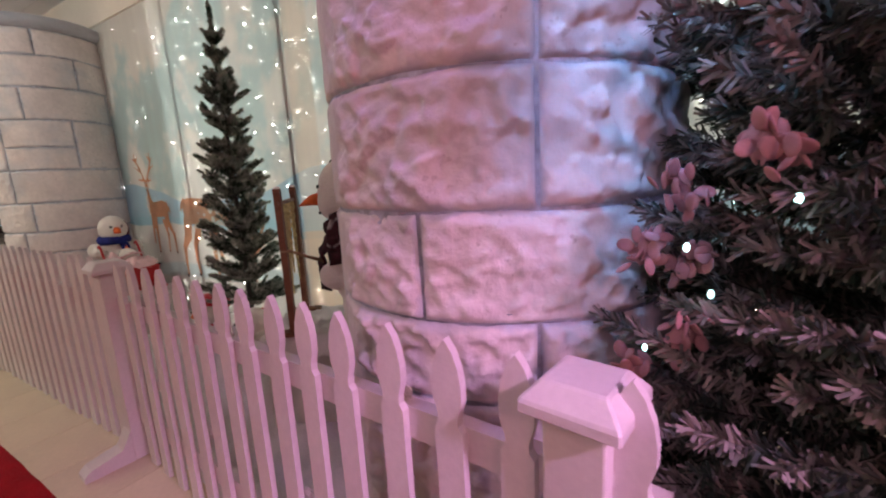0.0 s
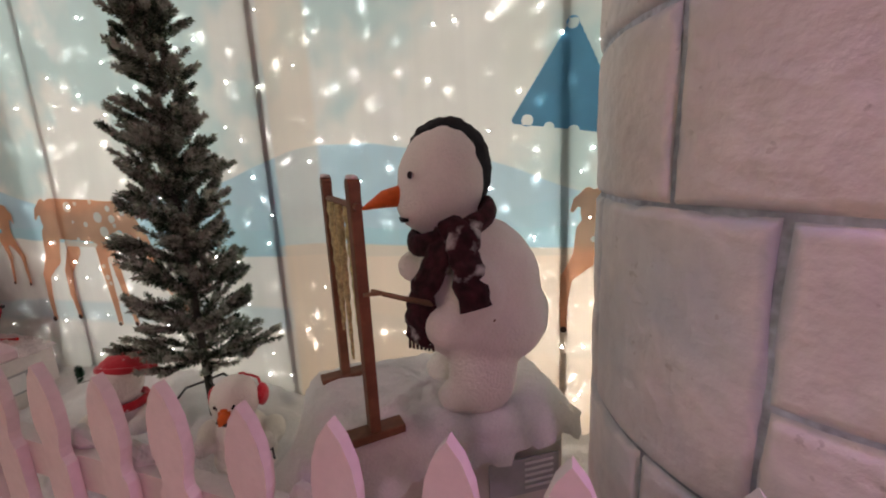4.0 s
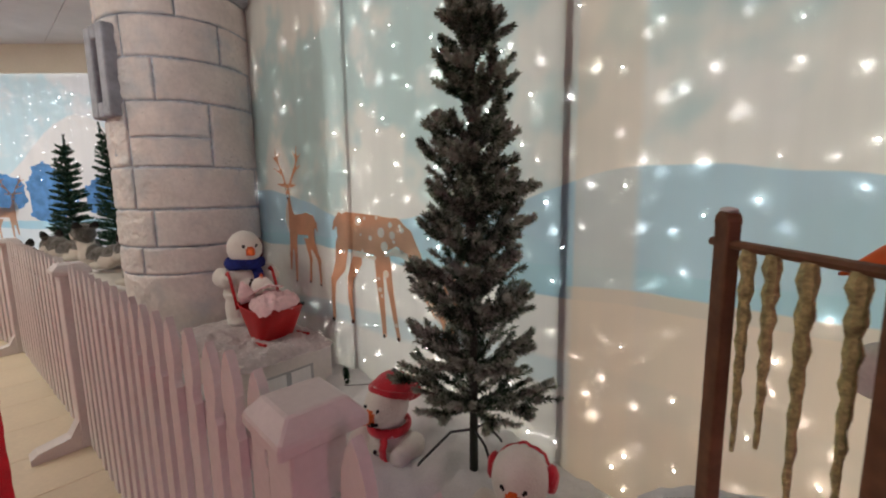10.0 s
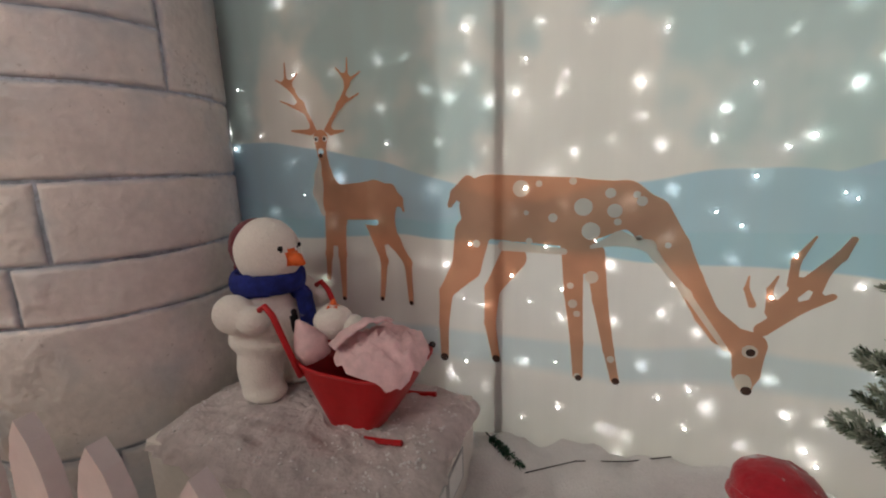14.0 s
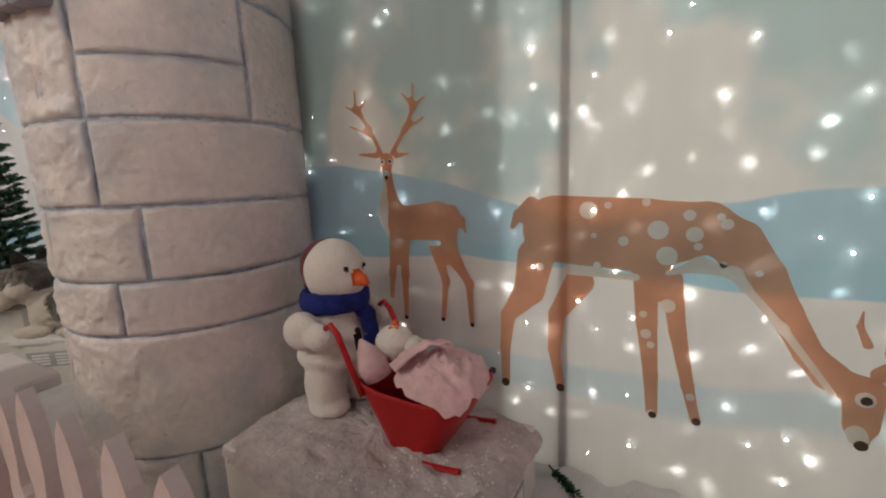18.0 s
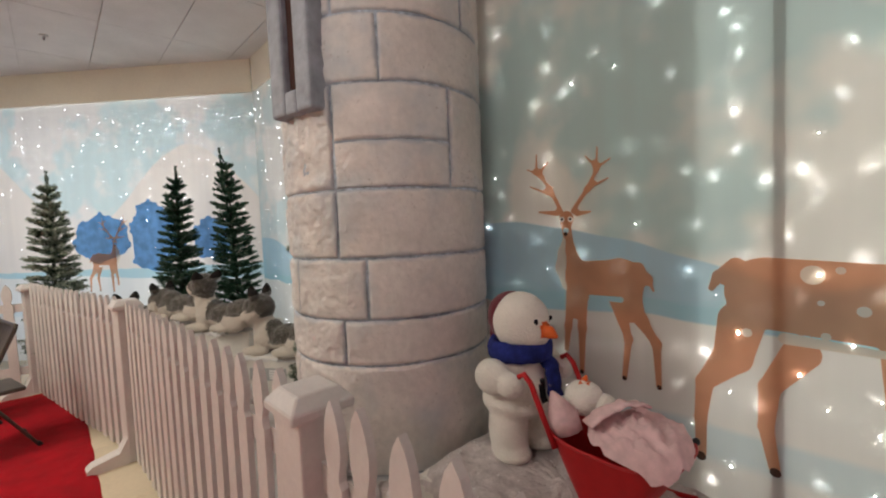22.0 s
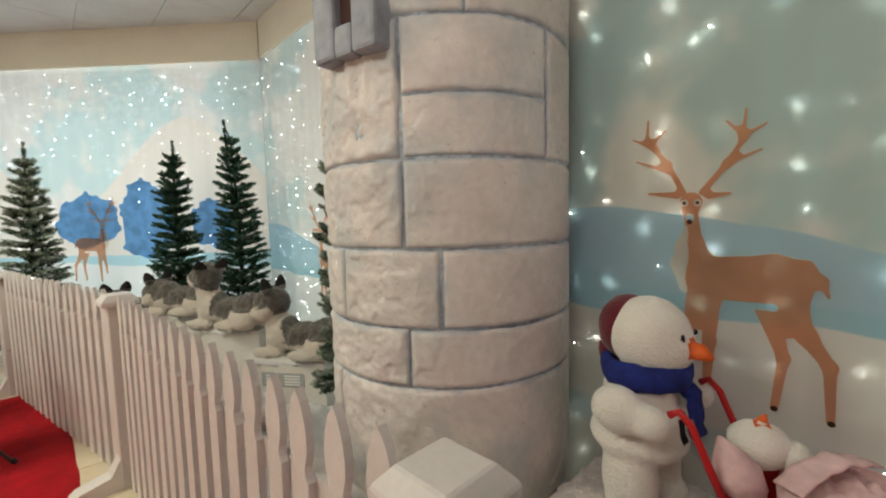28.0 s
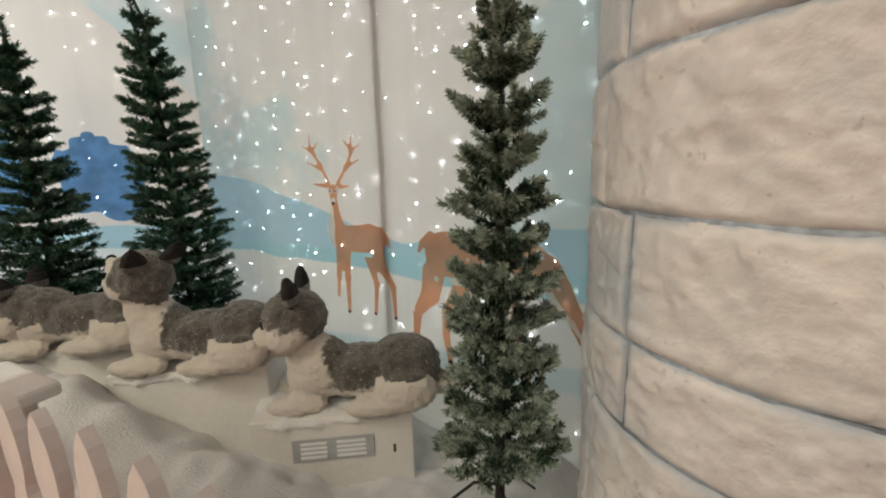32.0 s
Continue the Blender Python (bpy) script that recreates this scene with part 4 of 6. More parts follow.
P0, P1, P2, P3, P4 = (0.22, -1.545), (-2.185, -1.338), (-4.625, -1.368), (-7.06, -1.50), (-9.36, -2.02)
fence_panel((0.40, -1.575), P0, 1, end_post=True)
fence_panel(P0, P1, 14, end_post=True, snow=14, phase=0.95)
fence_panel(P1, P2, 17, end_post=True, snow=26)
fence_panel(P2, P3, 17, end_post=True, snow=12)
fence_panel(P3, P4, 17, end_post=True)
fence_panel(P4, (-9.72, -4.42), 15, end_post=True)

# ---- snow bedding behind the fence ----
def fence_y(x):
    pts = [(2.55, -2.2), P0, P1, P2, P3, P4]
    for (x0, y0), (x1, y1) in zip(pts, pts[1:]):
        if x1 <= x <= x0:
            return y0 + (y1 - y0) * (x - x0) / (x1 - x0)
    return -2.0


MOUNDS = [(-2.4, -0.4, 0.45, 0.15), (-3.75, -0.05, 0.45, 0.12), (-3.0, -0.1, 0.5, 0.16), (-6.35, -0.35, 0.5, 0.06), (-1.2, -0.3, 0.6, 0.10), (-8.6, -0.9, 0.7, 0.25), (-9.4, -1.5, 0.5, 0.35), (-7.35, -0.95, 0.28, 0.26), (-7.85, -1.15, 0.3, 0.40), (-8.4, -1.35, 0.4, 0.40), (-6.75, -0.75, 0.3, 0.10), (-3.35, -0.35, 0.16, 0.07), (-2.95, -0.75, 0.2, 0.06), (-1.76, -0.62, 0.16, 0.40)]


def snow_height(x, y):
    z = 0.075 + 0.03 * noise.noise(Vector((x * 2.1, y * 2.1, 0))) + 0.050 * noise.noise(Vector((x * 5, y * 5, 3))) + 0.028 * noise.noise(Vector((x * 13, y * 13, 5))) + 0.014 * noise.noise(Vector((x * 27, y * 27, 7)))
    if x < -6.9:                    # batting hung in folds before the dogs
        z += min(1.0, (-6.9 - x) * 3) * 0.05 * (1 - 2 * abs(noise.noise(Vector((x * 4.5 + y * 2.0, y * 1.2, 11)))))
    for mx, my, r, h in MOUNDS:
        z += h * math.exp(-((x - mx) ** 2 + (y - my) ** 2) / (r * r))
    return z


bm = bmesh.new()
nx_, ny_ = 330, 46
grid = []
for i in range(nx_ + 1):
    x = 0.6 - 10.2 * i / nx_
    y0 = fence_y(min(x, 2.5)) + 0.06
    y1 = -0.015 if x > -8.7 else -0.03 + (x + 8.7) * 0.92
    col = []
    for j in range(ny_ + 1):
        y = y0 + (y1 - y0) * j / ny_
        edge = min(1.0, j / 3.0)
        col.append(bm.verts.new((x, y, 0.005 + snow_height(x, y) * edge)))
    grid.append(col)
for p, q in zip(grid, grid[1:]):
    for j in range(ny_):
        bm.faces.new((p[j], p[j + 1], q[j + 1], q[j]))
tagged(mesh_object("snow_bedding", bm, SNOW, True), "fluffy white artificial snow spread behind the fence", "artificial snow", kind="stuff")


# ---- artificial fir trees ----
def needle_material(name, green, frost, share):
    m = bpy.data.materials.new(name)
    m.use_nodes = True
    nt = m.node_tree
    b = nt.nodes["Principled BSDF"]
    b.inputs["Roughness"].default_value = 0.75
    b.inputs["Specular IOR Level"].default_value = 0.25
    co = nt.nodes.new("ShaderNodeTexCoord")
    patch = nt.nodes.new("ShaderNodeTexNoise")
    patch.inputs["Scale"].default_value, patch.inputs["Detail"].default_value = 13.0, 3
    nt.links.new(co.outputs["Object"], patch.inputs["Vector"])
    geo = nt.nodes.new("ShaderNodeNewGeometry")
    both = nt.nodes.new("ShaderNodeMath")
    both.operation = "MULTIPLY_ADD"
    nt.links.new(geo.outputs["Random Per Island"], both.inputs[0])
    both.inputs[1].default_value = 0.22
    tip = nt.nodes.new("ShaderNodeAttribute")     # flock sprayed on the outer needles
    tip.attribute_name = "frost"
    spray = nt.nodes.new("ShaderNodeMath")
    spray.operation = "MULTIPLY_ADD"
    nt.links.new(tip.outputs["Fac"], spray.inputs[0])
    spray.inputs[1].default_value = 0.42 * share
    nt.links.new(patch.outputs["Fac"], spray.inputs[2])
    nt.links.new(spray.outputs[0], both.inputs[2])
    ramp = nt.nodes.new("ShaderNodeValToRGB")
    e = ramp.color_ramp.elements
    e[0].position, e[0].color = 0.42, (*[c * 0.75 for c in green], 1)
    e[1].position, e[1].color = 1.05 - 0.5 * share, (*frost, 1)
    k = e.new(0.74 - 0.3 * share)
    k.color = (*[c * 1.25 for c in green], 1)
    nt.links.new(both.outputs[0], ramp.inputs["Fac"])
    nt.links.new(ramp.outputs["Color"], b.inputs["Base Color"])
    return m


FROSTED = needle_material("frosted_needles", (0.023, 0.050, 0.027), (0.40, 0.46, 0.37), 0.47)
PLAIN_FIR = needle_material("green_needles", (0.022, 0.070, 0.040), (0.13, 0.20, 0.15), 0.3)
DARK_FIR = needle_material("dark_needles", (0.045, 0.070, 0.052), (0.32, 0.30, 0.26), 0.42)
TRUNK = material("dark_green_trunk_wrap", (0.035, 0.04, 0.03), rough=0.8, vary=0.3)


def twig(length, count, size, rng):
    """A blunt brush of needles round a stem along +x: an array of quads (count, 4, 3)."""
    t = rng.uniform(0.10, 1.0, count)
    a = rng.uniform(0, 2 * np.pi, count)
    lean = rng.uniform(0.75, 1.35, count) - 0.55 * t ** 3
    ln = size * rng.uniform(0.65, 1.1, count)
    base = np.stack([t * length, np.zeros(count), 0.10 * length * t ** 2], 1)
    way = np.stack([np.cos(lean), np.sin(lean) * np.cos(a), np.sin(lean) * np.sin(a)], 1)
    side = np.cross(way, rng.normal(size=(count, 3)))
    side /= np.linalg.norm(side, axis=1, keepdims=True)
    w = 0.0027 * size / 0.03
    tip = base + way * ln[:, None]
    return np.stack([base - side * w, base + side * w, tip + side * w * 0.8, tip - side * w * 0.8], 1), t


def quads_object(name, quads, mat, parent, frost=None):
    q = quads.reshape(-1, 3)
    n = len(quads)
    me = bpy.data.meshes.new(name)
    me.vertices.add(len(q))
    me.vertices.foreach_set("co", q.astype(np.float32).ravel())
    me.loops.add(4 * n)
    me.loops.foreach_set("vertex_index", np.arange(4 * n, dtype=np.int32))
    me.polygons.add(n)
    me.polygons.foreach_set("loop_start", np.arange(0, 4 * n, 4, dtype=np.int32))
    me.update(calc_edges=True)
    if frost is not None:
        me.attributes.new("frost", "FLOAT", "FACE").data.foreach_set("value", frost.astype(np.float32))
    me.materials.append(mat)
    ob = new(name, me)
    ob.parent = parent
    return ob


def fir(place, base, bottom, top, radius, mat, label, seed, branches=230, needles=95, size=0.034, stand=True, clumps=3, tip_bend=0.0, gap=0.125, low=0.05, high=0.42):
    """An artificial fir: pole, spreading branches with needles, a bare bent tip, a three-legged stand."""
    rng = np.random.default_rng(seed)
    tree = thing("artificial_fir", label, "christmas tree", "fir trees", (*place, base), seed * 37 % 360)
    H = top - base
    pole = [(0, 0, 0), (0, 0, H * 0.6), (tip_bend * 0.4, 0, H - 0.12), (tip_bend, 0, H)]
    part("trunk", tubed(pole, [0.019, 0.013, 0.008, 0.005], 8), TRUNK, tree, smooth=True)
    lo = bottom - base
    out, outer, stems = [], [], bmesh.new()
    tiers = max(9, int((H - lo) / gap))
    for k in range(tiers):
        f = (k + 0.2) / tiers
        swell = rng.uniform(0.82, 1.08)
        many = max(6, round(branches / tiers * (1.35 - 0.8 * f)))
        for i in range(many):
            az = 2 * math.pi * (i + rng.uniform(-0.35, 0.35)) / many + k * 1.3
            z = lo + (H - 0.10 - lo) * f + rng.uniform(-0.2, 0.2) * gap
            r = (radius * (1 - f) ** 0.68 + 0.045) * swell * rng.uniform(0.75, 1.08)
            rise = rng.uniform(low, high) + 0.5 * f ** 2 - (0.34 if k == 0 else 0.12 if k == 1 else 0)
            c, s = math.cos(rise), math.sin(rise)
            ca, sa = math.cos(az), math.sin(az)
            M = np.array([[c * ca, -sa, -s * ca], [c * sa, ca, -s * sa], [s, 0, c]])
            at = np.array([tip_bend * max(0, z / H - 0.5), 0, z])
            sets = [(r, int(needles * (0.35 + 0.65 * r / radius)), M, at)]
            for q in range(clumps if r > 0.12 else 1):          # side twigs
                t = rng.uniform(0.35, 0.8)
                yaw = rng.choice((-1, 1)) * rng.uniform(0.4, 0.75)
                cy, sy = math.cos(yaw), math.sin(yaw)
                R = M @ np.array([[cy, -sy, 0], [sy, cy, 0], [0, 0, 1.0]])
                sets.append((r * (1 - t) * 0.9 + 0.035, needles // 3, R, at + M @ np.array([t * r, 0, 0.1 * r * t * t])))
            for ln, cnt, R, p in sets:
                q, t = twig(ln, cnt, size, rng)
                out.append(q @ R.T + p)
                outer.append(t * math.hypot(*(p + R @ np.array([ln, 0, 0]))[:2]) / r)
            tube(stems, [tuple(at), tuple(at + M @ np.array([r * 0.55, 0, 0.03 * r])), tuple(at + M @ np.array([r * 0.97, 0, 0.1 * r]))], [0.0035, 0.0028, 0.0015], 4, False)
    # needles hugging the pole and the tip
    for z in np.linspace(lo + 0.1, H + 0.01, 26):
        up = np.array([[0, 0, -1.0], [0, 1.0, 0], [1.0, 0, 0]])
        q, t = twig(0.11, needles // 2, size, rng)
        outer.append(0.4 * t)
        out.append(q @ up.T + np.array([tip_bend * max(0, z / H - 0.5) * 1.9, 0, z - 0.09]))
    tagged(quads_object("crown", np.concatenate(out), mat, tree, np.concatenate(outer)), kind="stuff")
    tagged(part("branch_core", stems, TRUNK, tree), kind="stuff")
    if stand:
        for k in range(3):
            a = 2.1 * k + seed
            part("stand_leg", tubed([(0, 0, 0.19), (0.10 * math.cos(a), 0.10 * math.sin(a), 0.17), (0.24 * math.cos(a), 0.24 * math.sin(a), 0.015), (0.25 * math.cos(a), 0.25 * math.sin(a), 0.0)], 0.006, 6), BLACK, tree)
    return tree


fir((-2.525, -0.37), 0.24, 0.53, 2.62, 0.31, FROSTED, "slim frosted artificial fir tree on a black stand", 1, 150, 520, 0.025, clumps=3, gap=0.150, low=0.30, high=0.75)
fir((-6.42, -0.44), 0.10, 0.42, 2.45, 0.205, FROSTED, "slim frosted artificial fir tree beside the tower", 2, 150, 380, 0.025, clumps=3, gap=0.145, low=0.25, high=0.65)
fir((-8.33, -0.42), 0.12, 0.45, 2.34, 0.26, PLAIN_FIR, "green artificial fir tree with a bent bare tip", 3, 290, 200, 0.026, clumps=2, gap=0.088, low=-0.08, high=0.28, tip_bend=-0.10)
fir((-8.98, -0.80), 0.15, 0.45, 2.24, 0.26, PLAIN_FIR, "green artificial fir tree with a bent bare tip", 4, 290, 200, 0.026, clumps=2, gap=0.088, low=-0.08, high=0.28, tip_bend=0.06)
fir((-9.56, -1.83), 0.12, 0.45, 2.18, 0.27, FROSTED, "lightly frosted artificial fir tree behind the fence", 5, 260, 190, 0.026, clumps=2, gap=0.095, low=-0.05, high=0.3, tip_bend=-0.06)
fir((-10.3, -2.60), 0.0, 0.45, 2.19, 0.28, PLAIN_FIR, "green artificial fir tree beyond the fence", 6, 170, 130, 0.032, clumps=2)
BIG = (0.80, -0.98)
big = fir(BIG, 0.0, 0.15, 3.3, 0.80, DARK_FIR, "large dark fir tree with cold white lights and pink flowers", 8, 420, 260, 0.040, clumps=4)
TREE_LAMP = glow("cold_white_tree_bulb", (0.55, 1.0, 0.97), 6.0)
PINK_PETAL = material("dusty_pink_petals", (0.44, 0.23, 0.22), rough=0.8, vary=0.2, bump=0.3)
rnd = random.Random(3)
def crown_edge(z):
    return 0.80 * (1 - min(1.0, (z - 0.15) / 3.05)) ** 0.68 + 0.045


for i in range(170):
    a, z = rnd.uniform(0, 2 * math.pi), 0.3 + 2.6 * rnd.random() ** 1.2
    r = crown_edge(z) * rnd.uniform(0.85, 1.0)
    part("tree_bulb", blobbed((r * math.cos(a), r * math.sin(a), z), (0.005, 0.005, 0.008), sub=2), TREE_LAMP, big)
petal = []
for i in range(150):
    a, z = rnd.uniform(0, 2 * math.pi), 0.3 + 1.5 * rnd.random() ** 1.3
    r = crown_edge(z) * rnd.uniform(0.80, 0.96)
    for k in range(14):
        b, d = k * 0.7, 0.034 * rnd.uniform(0.1, 1.2)
        turn = Euler((rnd.uniform(0, 3), rnd.uniform(0, 3), b)).to_matrix()
        petal.append(((r * math.cos(a) + d * math.cos(b), r * math.sin(a) + d * math.sin(b), z + 0.028 * rnd.uniform(-1, 1)), (0.019, 0.014, 0.004), turn))
tagged(part("flower_spray", many_blobs(petal, 2), PINK_PETAL, big, "dusty pink cloth flowers", True), kind="stuff")

# ---- boxes under snow ----
BOARD = material("white_carton_board", (0.74, 0.71, 0.66), rough=0.75, vary=0.06, scale=3, bump=0.1)
GREY_PLATE = material("grey_label_plate", (0.42, 0.43, 0.43), rough=0.5, vary=0.1)
PAPER = material("white_printed_paper", (0.82, 0.82, 0.80), rough=0.7, vary=0.04)
ORANGE = material("orange_carrot", (0.72, 0.13, 0.02), rough=0.6, vary=0.2, bump=0.2)
TARTAN = material("dark_red_tartan_wool", (0.035, 0.007, 0.011), rough=0.95, vary=0.6, scale=28, bump=0.6, dust=0.45, dust_scale=8.0)
NAVY = material("navy_knit", (0.012, 0.022, 0.16), rough=0.95, vary=0.3, scale=20, bump=0.6, dust=0.12)
MAROON = material("maroon_felt", (0.11, 0.008, 0.018), rough=0.95, vary=0.2, bump=0.5, sheen=0.3)
BLACK_FELT = material("black_felt", (0.012, 0.011, 0.013), rough=0.95, vary=0.2, bump=0.5)
PINK_CLOTH = material("pale_pink_cotton", (0.72, 0.50, 0.50), rough=0.9, vary=0.12, scale=14, bump=0.4)
TWIG = material("bare_twig", (0.20, 0.13, 0.07), rough=0.8, vary=0.3)
STRAND = material("olive_glitter_strand", (0.42, 0.37, 0.16), rough=0.5, vary=0.4, scale=60, bump=0.8, bump_scale=150)
def coat_material(name, grey, white):
    """Plush fur: grey over white, parted by the mesh's coat value with a ragged edge; white fibre caught on the grey."""
    m = material(name, grey, rough=0.95, vary=0.35, scale=22, dust=0.22, dust_scale=120.0, bump=1.0, bump_scale=130, sheen=0.4, spec=0.1)
    nt = m.node_tree
    b = nt.nodes["Principled BSDF"]
    over = b.inputs["Base Color"].links[0].from_socket
    co = nt.nodes.new("ShaderNodeTexCoord")
    n = nt.nodes.new("ShaderNodeTexNoise")
    n.inputs["Scale"].default_value, n.inputs["Detail"].default_value = 55.0, 4
    nt.links.new(co.outputs["Object"], n.inputs["Vector"])
    at = nt.nodes.new("ShaderNodeAttribute")
    at.attribute_name = "coat"
    add = nt.nodes.new("ShaderNodeMath")
    add.operation = "ADD"
    nt.links.new(at.outputs["Fac"], add.inputs[0])
    nt.links.new(n.outputs["Fac"], add.inputs[1])
    r = nt.nodes.new("ShaderNodeMapRange")
    r.inputs["From Min"].default_value, r.inputs["From Max"].default_value = 0.86, 1.14
    nt.links.new(add.outputs[0], r.inputs["Value"])
    mx = nt.nodes.new("ShaderNodeMix")
    mx.data_type = "RGBA"
    nt.links.new(r.outputs[0], mx.inputs[0])
    mx.inputs[6].default_value = (*white, 1)
    nt.links.new(over, mx.inputs[7])
    nt.links.new(mx.outputs[2], b.inputs["Base Color"])
    return m


HUSKY_FUR = coat_material("husky_fur", (0.115, 0.105, 0.09), (0.66, 0.60, 0.52))
DARK_FUR = material("dark_husky_ear_fur", (0.035, 0.032, 0.030), rough=0.95, vary=0.3, scale=22, bump=1.0, bump_scale=120, spec=0.1)
WHITE_FUR = material("white_husky_fur", (0.72, 0.68, 0.62), rough=0.95, vary=0.10, scale=12, bump=1.0, bump_scale=110, sheen=0.5, spec=0.1)
DARK_GREY_METAL = material("bronze_painted_steel", (0.075, 0.062, 0.052), rough=0.34, metal=0.35, vary=0.15)


def snow_drape(x0, x1, y0, y1, z, skirt, seed, flare=0.02, power=9.0):
    """Loose fibre over a lid: a lumpy sheet that hangs ragged over the edges."""
    cx, cy, hx, hy = (x0 + x1) / 2, (y0 + y1) / 2, (x1 - x0) / 2, (y1 - y0) / 2
    seg, inner, outer = 150, 16, 7
    bm, rings = bmesh.new(), []
    for j in range(1, inner + outer + 1):
        ring = []
        for i in range(seg):
            a = 2 * math.pi * i / seg
            c, s = math.cos(a), math.sin(a)
            k = 1 / (abs(c) ** power + abs(s) ** power) ** (1 / power)
            rag = 1 + 0.7 * noise.noise(Vector((c * 4, s * 4, seed))) + 0.5 * noise.noise(Vector((c * 13, s * 13, seed)))
            if j <= inner:
                f, drop, out = j / inner, 0.0, 0.0
            else:
                t = (j - inner) / outer
                f, drop, out = 1.0, skirt * t * max(0.25, rag), flare * (0.5 + t)
            x, y = cx + c * k * (hx * f + out), cy + s * k * (hy * f + out)
            p = Vector((x, y, z - drop))
            lump = 0.026 * noise.noise(Vector((x * 8, y * 8, drop * 8 + seed))) + 0.017 * noise.noise(Vector((x * 24, y * 24, drop * 24 + seed))) + 0.008 * noise.noise(Vector((x * 60, y * 60, drop * 60)))
            round_off = 0.02 * max(0.0, f * 6 - 5)
            if j <= inner:
                p.z += max(0.004, 0.026 + lump - round_off)
            else:
                p += Vector((c, s, 0)) * (0.012 + lump) - Vector((0, 0, round_off - 0.008))
            ring.append(bm.verts.new(p))
        rings.append(ring)
    hub = bm.verts.new((cx, cy, z + 0.03))
    for i in range(seg):
        bm.faces.new((hub, rings[0][i], rings[0][(i + 1) % seg]))
    for p, q in zip(rings, rings[1:]):
        for i in range(seg):
            bm.faces.new((p[i], q[i], q[(i + 1) % seg], p[(i + 1) % seg]))
    return bm


def display_box(corner, rz, w, d, z0, z1, label, vents=(), drape=0.0, seed=1, inset=0.0, fibre=SNOW):
    """A carton whose front right corner stands at corner; x runs left along the front, y to the back. Snow fibre lies on its lid."""
    top = thing("display_box", label, "box", "display boxes", (*corner, z0), rz)
    part("carton", boxed(inset, w - inset, d + inset, -inset, 0, z1 - z0 - inset * 0.3, bevel=0.006), BOARD, top)
    bm = snow_drape(0, w, min(0, d), max(0, d), z1 - z0, 0.05 + drape, seed, 0.02 + inset * 0.8, 9 - 80 * inset)
    part("snow_cover", bm, fibre, top, "fluffy white snow fibre on the lid", True)
    for side, x0, x1, b0, b1 in vents:
        # the side plate lies on the box's right end
        if side == "front":
            plate = part("label_plate", boxed(x0, x1, -0.004, 0.002, b0 - z0, b1 - z0), GREY_PLATE, top)
            for s0, s1, cols in ((0.08, 0.42, 5), (0.55, 0.92, 5)):
                for k in range(cols):
                    zz = b0 - z0 + (b1 - b0) * (0.14 + 0.74 * k / (cols - 1))
                    part("printed_line", boxed(x0 + (x1 - x0) * s0, x0 + (x1 - x0) * s1, -0.0065, -0.003, zz - 0.0035, zz + 0.0035), PAPER, plate)
        else:
            plate = part("label_plate", boxed(-0.004, 0.002, x0, x1, b0 - z0, b1 - z0), GREY_PLATE, top)
            for s0, s1 in ((0.06, 0.45), (0.55, 0.94)):
                part("printed_panel", boxed(-0.0065, -0.003, x0 + (x1 - x0) * s0, x0 + (x1 - x0) * s1, b0 - z0 + 0.012, b1 - z0 - 0.012), PAPER, plate)
    return top


# x axis of each box runs away from the walk's start
display_box((-0.83, -0.58), 180 + 28.3, 0.82, -0.50, 0.0, 0.625, "white carton under snow fibre, stage of the snowman", [], 0.05, 1, 0.012)
bx = thing("label_card", "grey vent label on the front of a carton", "label", place=(-0.968, -0.702, 0.36), rz=28.3)
card = part("plate", boxed(-0.12, 0.12, -0.006, 0.0, 0, 0.13), GREY_PLATE, bx)
for k in range(5):
    part("printed_line", boxed(0.0, 0.10, -0.009, -0.005, 0.02 + 0.022 * k, 0.028 + 0.022 * k), PAPER, card)
b2 = display_box((-3.91, -0.785), 180, 1.0, -0.62, 0.0, 0.46, "white carton box under snow fibre beside the tower", [("end", -0.475, -0.125, 0.21, 0.335)], -0.03, 2, fibre=SNOW_CRUMB)
rnd = random.Random(12)
crumbs = []
for k in range(1000):
    x, y = rnd.uniform(0.02, 0.97), rnd.uniform(-0.60, -0.02)
    if k > 600:                     # pushed up round the pram's prow
        x, y = rnd.gauss(0.22, 0.09), rnd.gauss(-0.26, 0.12)
    if not (0.01 < x < 0.98 and -0.61 < y < -0.01):
        continue
    lump = 0.026 * noise.noise(Vector((x * 8, y * 8, 2))) + 0.017 * noise.noise(Vector((x * 24, y * 24, 2)))
    r = rnd.uniform(0.002, 0.0055) * (1.4 if k > 600 else 1.0)
    crumbs.append(((x, y, 0.482 + lump), (r * rnd.uniform(0.8, 1.5), r, r * 0.75), Euler((0, 0, rnd.uniform(0, 3))).to_matrix()))
tagged(part("snow_crumb", many_blobs(crumbs, 1), SNOW, b2, "loose crumbs of artificial snow", True), kind="stuff")


